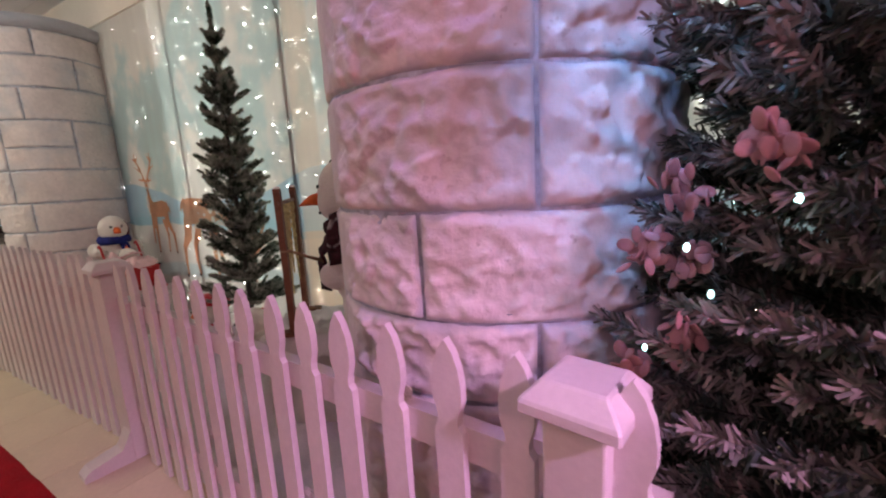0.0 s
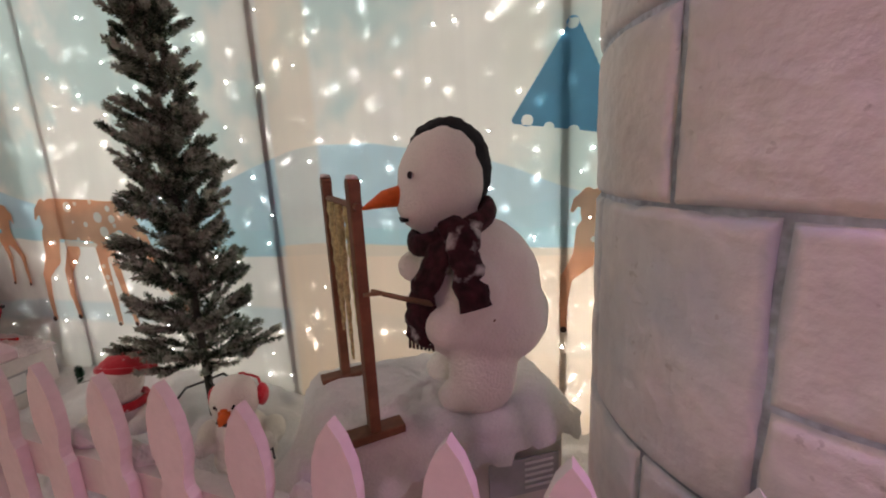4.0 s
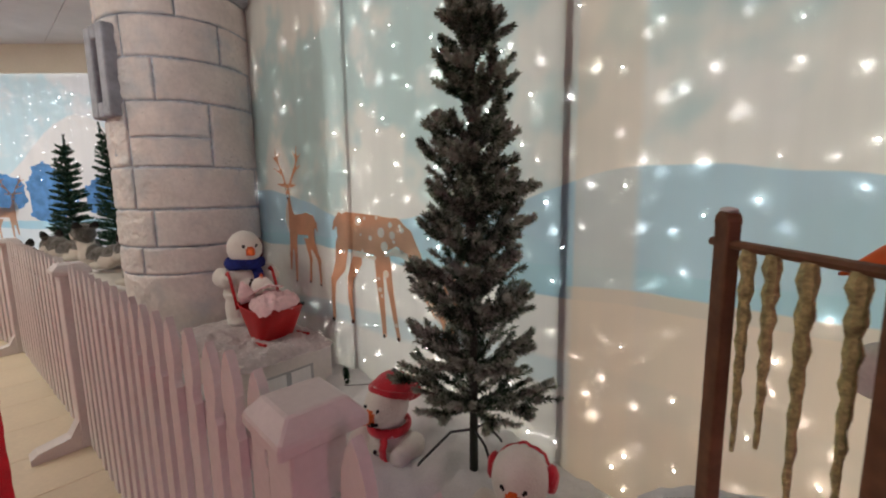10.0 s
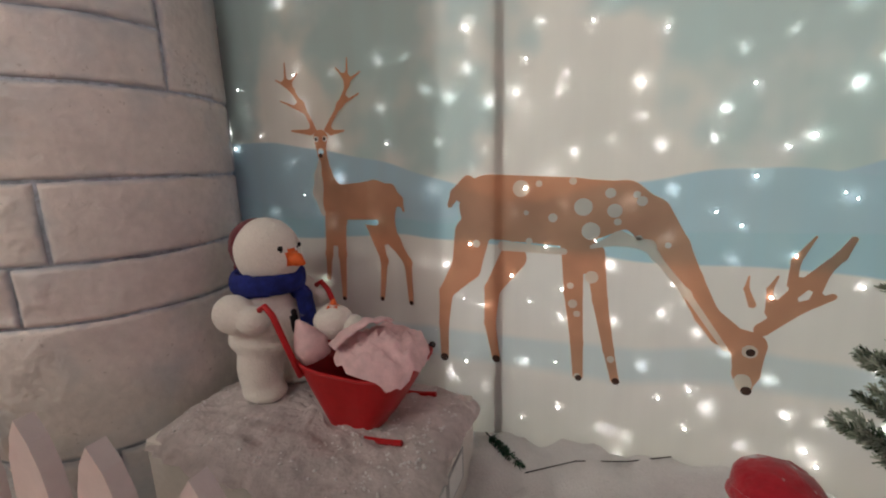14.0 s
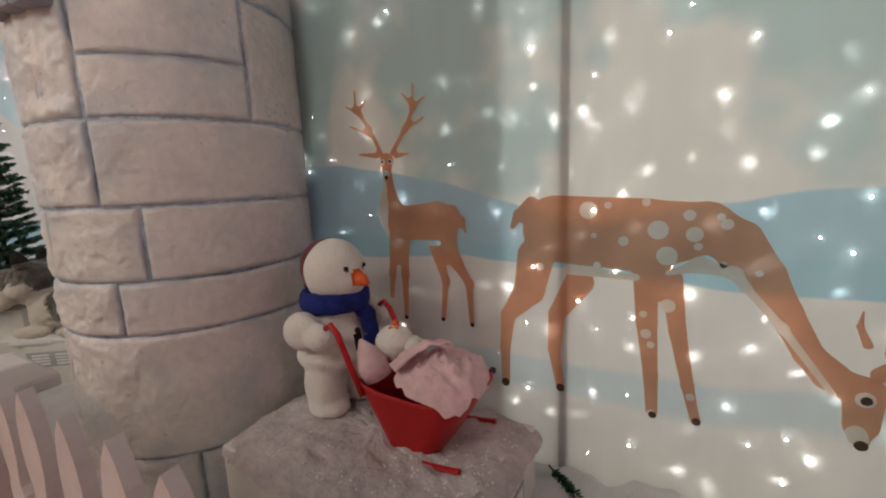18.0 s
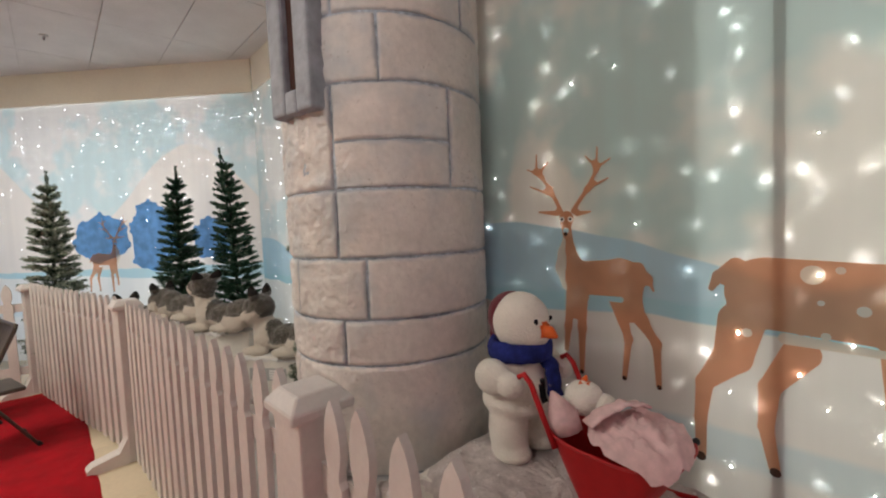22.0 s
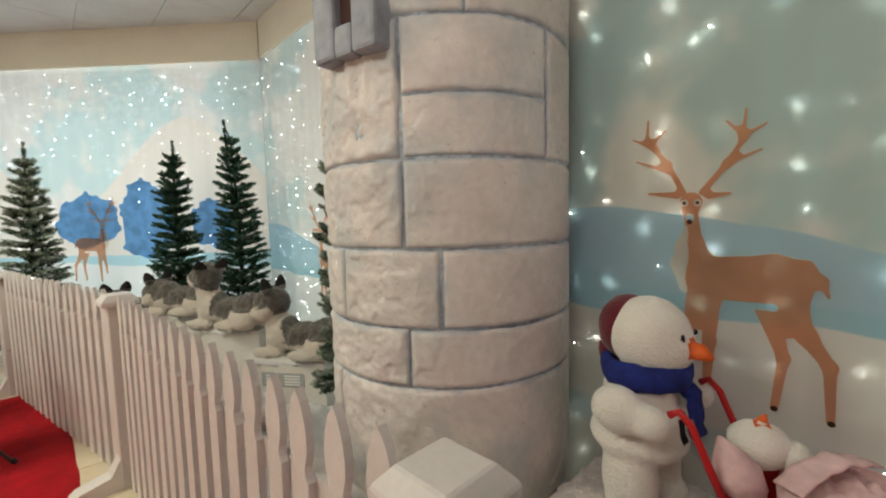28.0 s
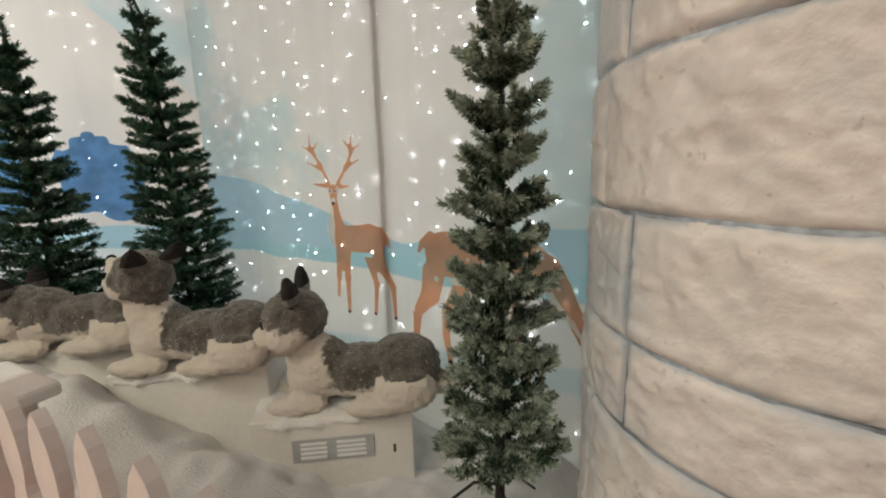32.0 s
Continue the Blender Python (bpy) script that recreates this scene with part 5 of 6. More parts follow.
def dog_box(corner, w, d, z0, z1, label, seed, plate=None):
    """Cartons of the dogs: x runs left along the front, the front is turned to the aisle."""
    top = thing("display_box", label, "box", "display boxes", (*corner, 0), 35.5)
    part("carton", boxed(-w, 0, 0, d, z0, z1, bevel=0.006), BOARD, top)
    bm = snow_drape(-w, 0, 0, d, z1 - 0.012, 0.012, seed, 0.0)
    part("snow_cover", bm, SNOW, top, "white snow fibre on the lid", True)
    if plate:
        x0, x1, b0, b1 = plate
        card = part("label_plate", boxed(x0, x1, -0.004, 0.002, b0, b1), GREY_PLATE, top)
        for s0, s1 in ((0.10, 0.42), (0.54, 0.90)):
            for k in range(4):
                zz = b0 + (b1 - b0) * (0.2 + 0.2 * k)
                part("printed_line", boxed(x0 + (x1 - x0) * s0, x0 + (x1 - x0) * s1, -0.007, -0.003, zz - 0.006, zz + 0.006), PAPER, card)
        part("tag", boxed(-0.085, -0.075, -0.004, 0.002, b0 + 0.01, b0 + 0.045), BLACK, top, "small black plastic tag")
    return top


dog_box((-6.83, -0.40), 0.66, 0.50, 0.10, 0.455, "white carton with a vent label under a plush husky", 3, (-0.50, -0.165, 0.258, 0.362))
dog_box((-7.44, -0.62), 0.66, 0.55, 0.10, 0.62, "white carton under snow fibre and a plush husky", 4)
dog_box((-7.98, -0.80), 0.90, 0.55, 0.10, 0.69, "white carton under snow fibre and a plush husky", 5)


# ---- plush figures: each one mesh, materials by region ----
def figure(name, bm, mats, pick, label, category, place, rz, group=""):
    me = bpy.data.meshes.new(name)
    bm.to_mesh(me)
    bm.free()
    for m in mats:
        me.materials.append(m)
    for p in me.polygons:
        p.material_index = pick(p.center)
        p.use_smooth = True
    ob = tagged(new(name, me), label, category, group)
    ob.matrix_world = pose(*place, 0, 0, rz)
    return ob


def ring_scarf(bm, centre, rx, ry, thick, tilt=0.0):
    pts = []
    for i in range(33):
        a = 2 * math.pi * i / 32
        pts.append((centre[0] + rx * math.cos(a), centre[1] + ry * math.sin(a), centre[2] + tilt * math.cos(a)))
    n = 10
    rings = []
    for i, p in enumerate(pts[:-1]):
        a = 2 * math.pi * i / 32
        row = []
        for k in range(n):
            b = 2 * math.pi * k / n
            w = 1 + 0.25 * noise.noise(Vector((i * 0.5, k * 0.6, 2)))
            row.append(bm.verts.new((p[0] + math.cos(a) * thick * 0.55 * math.cos(b) * w, p[1] + math.sin(a) * thick * 0.55 * math.cos(b) * w, p[2] + thick * math.sin(b) * w)))
        rings.append(row)
    for i in range(32):
        p, q = rings[i], rings[(i + 1) % 32]
        for k in range(n):
            bm.faces.new((p[k], q[k], q[(k + 1) % n], p[(k + 1) % n]))


def ribbon(bm, pts, width, thick, across=None):
    """A soft strip through pts, lying flat towards across."""
    pts = [Vector(p) for p in pts]
    across = Vector(across or (0, 1, 0))
    sub = []
    for p, q in zip(pts, pts[1:]):
        sub += [p.lerp(q, k / 5) for k in range(5)]
    sub.append(pts[-1])
    rows = []
    for i, p in enumerate(sub):
        d = (sub[min(i + 1, len(sub) - 1)] - sub[max(i - 1, 0)]).normalized()
        s = (across - d * across.dot(d)).normalized()
        nrm = d.cross(s)
        w = width * (1 + 0.12 * noise.noise(Vector((i * 0.4, 0, width * 50))))
        ruck = thick * 1.2 * noise.noise(Vector((i * 0.5, 3, 1)))
        rows.append([bm.verts.new(p + s * a * w / 2 + nrm * (b * thick / 2 + ruck)) for a, b in ((-1, -0.5), (-0.5, -1.2), (0.5, -1.0), (1, -0.5), (1, 0.5), (0.5, 1.2), (-0.5, 1.0), (-1, 0.5))])
    for p, q in zip(rows, rows[1:]):
        for k in range(8):
            bm.faces.new((p[k], p[(k + 1) % 8], q[(k + 1) % 8], q[k]))
    bm.faces.new(rows[0][::-1])
    bm.faces.new(rows[-1])


def parted(name, label, category, place, rz, bm, mat, group="", smooth=True):
    ob = tagged(mesh_object(name, bm, mat, smooth), label, category, group)
    ob.matrix_world = pose(*place, 0, 0, rz)
    return ob


# the large snowman; its own +x looks towards the wooden rack
SM1, SM1_RZ = (-1.13, -0.545, 0.64), 180 + 28
bm = bmesh.new()
for c, s in (((0.0, 0, 0.36), (0.215, 0.20, 0.25)), ((-0.02, 0, 0.27), (0.225, 0.21, 0.17)), ((0.02, 0, 0.50), (0.16, 0.155, 0.12)),
             ((0.02, 0.10, 0.12), (0.115, 0.095, 0.16)), ((0.02, -0.10, 0.12), (0.115, 0.095, 0.16)), ((0.06, 0.10, 0.04), (0.12, 0.08, 0.06)), ((0.06, -0.10, 0.04), (0.12, 0.08, 0.06)),
             ((0.105, -0.02, 0.73), (0.14, 0.128, 0.165)), ((0.09, -0.02, 0.785), (0.115, 0.112, 0.12)), ((0.165, -0.02, 0.67), (0.09, 0.10, 0.105)),
             ((0.06, 0.17, 0.40), (0.085, 0.07, 0.11)), ((0.13, 0.17, 0.31), (0.09, 0.065, 0.075)), ((0.03, -0.19, 0.42), (0.08, 0.07, 0.12)), ((0.15, -0.17, 0.42), (0.10, 0.06, 0.07))):
    blob(bm, c, s, 0.05, 3, 3, seed=c[0] * 9 + c[1])
bm = skin(bm, 0.014)
for c, s in (((0.218, 0.065, 0.755), 0.009), ((0.218, -0.105, 0.755), 0.009)):
    blob(bm, c, (s, s, s * 1.3), sub=2)
tube(bm, [(0.23, -0.02, 0.69), (0.29, -0.02, 0.683), (0.365, -0.02, 0.655)], [0.036, 0.028, 0.003], 12)
tube(bm, [(0.232, 0.042, 0.620), (0.242, 0.005, 0.613), (0.241, -0.035, 0.617)], 0.006, 6)
figure("snowman_figure", bm, [PLUSH, BLACK_FELT, ORANGE],
       lambda c: 2 if (c.x > 0.2545 and abs(c.y + 0.02) < 0.05 and c.z > 0.645) else 1 if (c.x > 0.212 and abs(c.z - 0.755) < 0.0125 and (abs(c.y - 0.065) < 0.0095 or abs(c.y + 0.105) < 0.0095)) or (c.x > 0.226 and 0.604 < c.z < 0.627 and -0.042 < c.y < 0.05 and abs(c.z - 0.616) < 0.0095) else 0,
       "large white plush snowman with a carrot nose", "snowman", SM1, SM1_RZ, "snowmen")
def scarf(place, rz, label, mat, ring, tails, knot=None, fringe=()):
    """A scarf laid round the neck, with hanging tails."""
    top = thing("scarf", label, "scarf", "scarves", place, rz)
    bm = bmesh.new()
    ring_scarf(bm, *ring[:4], tilt=ring[4])
    part("wrap", bm, mat, top, smooth=True)
    for pts, width, thick, across in tails:
        bm = bmesh.new()
        ribbon(bm, pts, width, thick, across)
        part("tail", bm, mat, top, smooth=True)
    if knot:
        part("knot", blobbed(*knot, 0.3, 4, 2), mat, top, smooth=True)
    for a, b in fringe:
        part("fringe", tubed([a, b], 0.005, 5), mat, top)
    return top


scarf(SM1, SM1_RZ, "dark red tartan scarf dusted with snow", TARTAN, ((0.08, -0.005, 0.585), 0.128, 0.128, 0.038, -0.05),
      [([(0.080, 0.145, 0.600), (0.100, 0.192, 0.545), (0.096, 0.226, 0.475), (0.084, 0.246, 0.382)], 0.098, 0.022, (1, 0.1, 0.25)),
       ([(0.125, 0.125, 0.590), (0.170, 0.135, 0.500), (0.212, 0.128, 0.405), (0.230, 0.100, 0.310), (0.222, 0.090, 0.235)], 0.105, 0.02, (0.6, -1, 0.1))],
      ((0.105, 0.125, 0.590), (0.05, 0.045, 0.045)),
      [((0.220 + 0.010 * (k - 3), 0.092 - 0.008 * (k - 3), 0.245), (0.219 + 0.011 * (k - 3), 0.091 - 0.008 * (k - 3), 0.213)) for k in range(7)])
bm = bmesh.new()
blob(bm, (0.072, -0.056, 0.762), (0.145, 0.130, 0.168), 0.07, 7, 4)
parted("felt_hat", "black felt hat on the back of the head", "hat", SM1, SM1_RZ, bm, BLACK_FELT)
bm = bmesh.new()
tube(bm, [(0.190, 0.165, 0.385), (0.27, 0.178, 0.415), (0.365, 0.182, 0.450)], [0.009, 0.008, 0.007], 7)
tube(bm, [(0.335, 0.180, 0.440), (0.385, 0.21, 0.450)], 0.006, 6)
parted("stick", "bare brown twig held by the snowman", "stick", SM1, SM1_RZ, bm, TWIG)
for x, y, z in ((0.021, 0.201, 0.329), (0.215, 0.02, 0.27)):
    parted("button", "small brown felt button", "button", SM1, SM1_RZ, blobbed((x, y, z), (0.012, 0.010, 0.012), sub=2), TWIG, "buttons")

# wooden rack with hanging strands
RK = thing("wooden_rack", "brown wooden rack hung with glittering icicle strands", "rack", place=(-1.395, -0.875, 0.64), rz=130.0)
for x in (0.0, 0.39):
    bm = boxed(x - 0.024, x + 0.024, -0.016, 0.016, 0.0, 0.74, bevel=0.004)
    tube(bm, [(x, -0.016, 0.735), (x, 0.016, 0.735)], 0.024, 12)
    part("post", bm, WOOD, RK)
    part("foot", boxed(x - 0.03, x + 0.03, -0.09, 0.09, -0.005, 0.022, bevel=0.004), WOOD, RK)
for x in (0.0, 0.39):
    part("snow_cap", blobbed((x, 0.0, 0.760), (0.024, 0.017, 0.008), 0.4, 5, 2), SNOW, RK, "pinch of white snow fibre", True)
part("crossbar", tubed([(-0.05, 0, 0.685), (0.44, 0, 0.685)], 0.011, 8), WOOD, RK)
for k, ln in enumerate((0.42, 0.50, 0.40, 0.46)):
    x = 0.075 + 0.080 * k
    pts = [(x + 0.002 * math.sin(j * 2.1), 0.012 * math.sin(k), 0.68 - ln * j / 16) for j in range(17)]
    part("icicle_strand", tubed(pts, [(0.017 if j % 2 else 0.011) * (1 - 0.8 * j / 16) + 0.0015 for j in range(17)], 7), STRAND, RK)


def small_snowman(place, rz, label, smile=True, s=1.0):
    """A plush snowman about half a metre tall; +x is its front."""
    bm = bmesh.new()
    for c, r in (((0, 0, 0.285), (0.132, 0.142, 0.105)), ((0.0, 0, 0.37), (0.108, 0.122, 0.09)), ((0, 0, 0.232), (0.148, 0.158, 0.072)),
                 ((0.01, 0.077, 0.12), (0.086, 0.076, 0.15)), ((0.01, -0.077, 0.12), (0.086, 0.076, 0.15)), ((0.025, 0.080, 0.035), (0.092, 0.074, 0.04)), ((0.025, -0.080, 0.035), (0.092, 0.074, 0.04)),
                 ((0.028, 0, 0.55), (0.121, 0.115, 0.123)), ((0.07, 0, 0.53), (0.09, 0.09, 0.085)),
                 ((0.01, 0.155, 0.355), (0.08, 0.062, 0.072)), ((0.01, -0.155, 0.355), (0.08, 0.062, 0.072)), ((0.10, 0.15, 0.345), (0.06, 0.05, 0.05)), ((0.10, -0.15, 0.345), (0.06, 0.05, 0.05))):
        blob(bm, c, r, 0.05, 3, 3, seed=c[2] * 7 + c[1] + place[0])
    bm = skin(bm, 0.012)
    for y in (0.045, -0.045):
        blob(bm, (0.140, y, 0.575), (0.007, 0.008, 0.009), sub=2)
    for z in (0.33, 0.26):
        blob(bm, (0.128, 0, z), (0.010, 0.012, 0.012), sub=2)
    tube(bm, [(0.13, 0, 0.535), (0.175, 0, 0.53), (0.205, 0, 0.518)], [0.026, 0.024, 0.006], 10)
    if smile:
        tube(bm, [(0.146, 0.045, 0.50), (0.156, 0, 0.485), (0.146, -0.045, 0.50)], 0.005, 5)
    ob = figure("snowman_figure", bm, [PLUSH, BLACK_FELT, ORANGE],
                lambda c: 2 if c.x > 0.148 and abs(c.y) < 0.03 and c.z > 0.505 and c.z < 0.57 else 1 if (c.x > 0.1385 and abs(c.z - 0.575) < 0.011 and 0.036 < abs(c.y) < 0.054) or (c.x > 0.122 and abs(c.y) < 0.013 and c.z < 0.345 and c.z > 0.245) or (smile and c.x > 0.143 and c.z < 0.508 and c.z > 0.475) else 0,
                label, "snowman", place, rz, "snowmen")
    ob.scale = (s, s, s)
    return ob


SM2, SM2_RZ = (-4.70, -0.37, 0.472), -6.0
small_snowman(SM2, SM2_RZ, "white plush snowman pushing a red pram", False, 1.06)
scarf(SM2, SM2_RZ, "navy blue knitted scarf dusted with snow", NAVY, ((0.015, 0, 0.445), 0.112, 0.112, 0.040, 0.0),
      [([(0.105, 0.03, 0.44), (0.138, 0.045, 0.38), (0.158, 0.05, 0.26)], 0.07, 0.016, (0.2, 1, 0))]).scale = (1.06, 1.06, 1.06)
bm = bmesh.new()
blob(bm, (-0.048, 0.015, 0.560), (0.090, 0.100, 0.108), 0.06, 5, 3)
blob(bm, (0.010, 0.098, 0.530), (0.055, 0.036, 0.092), 0.1, 5, 2)
blob(bm, (-0.100, 0.0, 0.485), (0.035, 0.05, 0.06), 0.1, 5, 2)
parted("felt_hood", "dark maroon felt hood on the back of the head", "hood", SM2, SM2_RZ, bm, MAROON).scale = (1.06, 1.06, 1.06)

# red pram with a baby snowman in pink blankets
PRAM = thing("red_pram", "glossy red metal pram standing on snow", "pram", place=(-4.23, -0.41, 0.468), rz=0.0)
bm = bmesh.new()


def tub_ring(f, inset=0.0):
    """One level of the tub: square behind, a rounded prow in front, the lip sagging between its corners."""
    ring = []
    for i in range(48):
        a = 2 * math.pi * (i + 0.5) / 48
        c, q = math.cos(a), math.sin(a)
        p = 0.62 if c > 0 else 0.30
        x = (0.015 + (0.062 + 0.150 * f - inset if c > 0 else 0.125 + 0.10 * f - inset) * math.copysign(abs(c) ** p, c))
        y = (0.118 + 0.045 * f - inset) * math.copysign(abs(q) ** p, q)
        z = 0.245 * f - 0.022 * f * (1 - min(1.0, abs(x - 0.01) / 0.2) ** 2)
        ring.append((x, y, z))
    return ring


rings = [[bm.verts.new(p) for p in tub_ring(f, k)] for f, k in ((0.0, 0.0), (0.35, 0.0), (0.7, 0.0), (1.0, 0.0), (1.0, 0.008), (0.5, 0.008), (0.08, 0.008))]
for p, q in zip(rings, rings[1:]):
    for i in range(48):
        bm.faces.new((p[i], p[(i + 1) % 48], q[(i + 1) % 48], q[i]))
bm.faces.new(rings[0][::-1])
bm.faces.new(rings[-1])
tub = part("tub", bm, RED, PRAM)
lip = tub_ring(1.0, 0.003)
part("rim", tubed([*lip, lip[0]], 0.006, 6), RED, tub)
for y in (-0.155, 0.155):
    part("handle", tubed([(-0.17, y, 0.20), (-0.22, y, 0.31), (-0.265, y, 0.412), (-0.295, y, 0.442), (-0.32, y, 0.425)], 0.011, 8), RED, PRAM, smooth=True)
for y in (-0.15, 0.15):
    part("runner", tubed([(0.05, y, 0.012), (0.14, y, 0.020), (0.20, y, 0.030)], 0.010, 7), RED, PRAM)
part("knob", blobbed((0.205, 0.12, 0.25), (0.013, 0.013, 0.013), sub=2), BLACK, PRAM)
bm = bmesh.new()
rows = []
for i in range(25):                 # a heap that bulges over the lip towards the prow
    f, row = i / 24, []
    for j in range(64):
        a = 2 * math.pi * j / 64
        c, q = math.cos(a), math.sin(a)
        over = max(0.0, math.cos(a + 0.75)) ** 2
        x = 0.050 + (0.158 + 0.030 * over) * f * math.copysign(abs(c) ** 0.8, c)
        y = (0.150 + 0.034 * over) * f * math.copysign(abs(q) ** 0.8, q)
        fold = abs(noise.noise(Vector((x * 16 + y * 9, y * 14, 1)))) + 0.5 * abs(noise.noise(Vector((x * 34, y * 30 + x * 12, 6))))
        z = 0.245 + 0.060 * (1 - f * f) ** 0.6 + 0.034 * noise.noise(Vector((x * 10, y * 10, 5))) * (1 - f ** 4) + 0.046 * fold
        z -= (0.006 + 0.050 * over * (0.7 + 0.4 * math.sin(a * 5))) * max(0.0, f - 0.82) * 5
        row.append(bm.verts.new((x, y, z)))
    rows.append(row)
for p, q in zip(rows, rows[1:]):
    for j in range(64):
        bm.faces.new((p[j], q[j], q[(j + 1) % 64], p[(j + 1) % 64]))
bmesh.ops.remove_doubles(bm, verts=bm.verts, dist=0.0004)
parted("blanket", "crumpled pale pink cotton blanket in the pram", "blanket", (-4.22, -0.41, 0.475), 0, bm, PINK_CLOTH)
bm = bmesh.new()
ribbon(bm, [(-0.075, -0.115, 0.30), (-0.035, -0.055, 0.345), (0.015, 0.0, 0.365), (0.06, 0.05, 0.352)], 0.075, 0.012, (1, -0.6, 0.2))
parted("muslin_cloth", "folded pink muslin tucked over the blanket", "cloth", (-4.22, -0.41, 0.475), 0, bm, PINK_CLOTH)
bm = tubed([(-0.165, -0.085, 0.235), (-0.185, -0.09, 0.29), (-0.205, -0.095, 0.335), (-0.222, -0.10, 0.375)], [0.055, 0.06, 0.034, 0.006], 10)
parted("pillow", "small pink cotton pillow with a pointed corner", "pillow", (-4.22, -0.41, 0.475), 0, bm, PINK_CLOTH)
bm = bmesh.new()
blob(bm, (0, 0, 0.0), (0.075, 0.07, 0.065), 0.05, 3, 3)
blob(bm, (0.07, 0.0, -0.01), (0.05, 0.05, 0.04), 0.05, 3, 2)
tube(bm, [(0.0, 0.0, 0.052), (0.005, -0.004, 0.072), (0.012, -0.006, 0.09)], [0.016, 0.013, 0.004], 8)
figure("baby_snowman", bm, [PLUSH, ORANGE], lambda c: 1 if c.z > 0.0615 and abs(c.x) < 0.03 else 0, "baby plush snowman lying in the pram", "snowman", (-4.37, -0.40, 0.81), 10, "snowmen")

SM3, SM3_RZ = (-2.175, -0.565, 0.035), -72
small_snowman(SM3, SM3_RZ, "small white plush snowman with red ear muffs", s=0.84)
muffs = thing("ear_muffs", "fluffy red ear muffs on a red band", "ear muffs", place=SM3, rz=SM3_RZ)
muffs.scale = (0.84, 0.84, 0.84)
for y in (-0.118, 0.118):
    part("muff", blobbed((-0.015, y, 0.545), (0.050, 0.028, 0.056), 0.15, 7, 3), RED_FELT, muffs, smooth=True)
bm = bmesh.new()
ribbon(bm, [(-0.03, -0.120, 0.56), (-0.075, -0.080, 0.605), (-0.098, 0, 0.625), (-0.075, 0.080, 0.605), (-0.03, 0.120, 0.56)], 0.016, 0.008, (1, 0, 0))
part("band", bm, RED_FELT, muffs, smooth=True)
for sy in (1, -1):
    bm = bmesh.new()
    tube(bm, [(0.05, sy * 0.13, 0.33), (0.13, sy * 0.19, 0.33), (0.17, sy * 0.21, 0.30)], 0.005, 6)
    tube(bm, [(0.13, sy * 0.19, 0.33), (0.17, sy * 0.19, 0.35)], 0.004, 6)
    parted("twig", "thin black twig arm of a small snowman", "twig", SM3, SM3_RZ, bm, BLACK).scale = (0.84, 0.84, 0.84)
SM4 = (-2.993, -0.435, -0.090)
small_snowman(SM4, -84, "small white plush snowman in a red hat", s=0.93)
bm = bmesh.new()
blob(bm, (-0.025, 0, 0.622), (0.121, 0.118, 0.085), 0.10, 6, 3)
blob(bm, (-0.095, 0.045, 0.605), (0.062, 0.080, 0.070), 0.18, 6, 2)
ring_scarf(bm, (-0.015, 0, 0.612), 0.112, 0.114, 0.020, tilt=0.034)
parted("hat", "soft red felt hat with a rolled brim", "hat", SM4, -84, bm, RED_FELT).scale = (0.93, 0.93, 0.93)
scarf(SM4, -84, "red felt scarf on a small snowman", RED_FELT, ((0.015, 0, 0.435), 0.105, 0.105, 0.028, 0.0),
      [([(0.10, 0.04, 0.43), (0.14, 0.07, 0.37), (0.15, 0.08, 0.31)], 0.05, 0.014, (0.2, 1, 0))]).scale = (0.93, 0.93, 0.93)


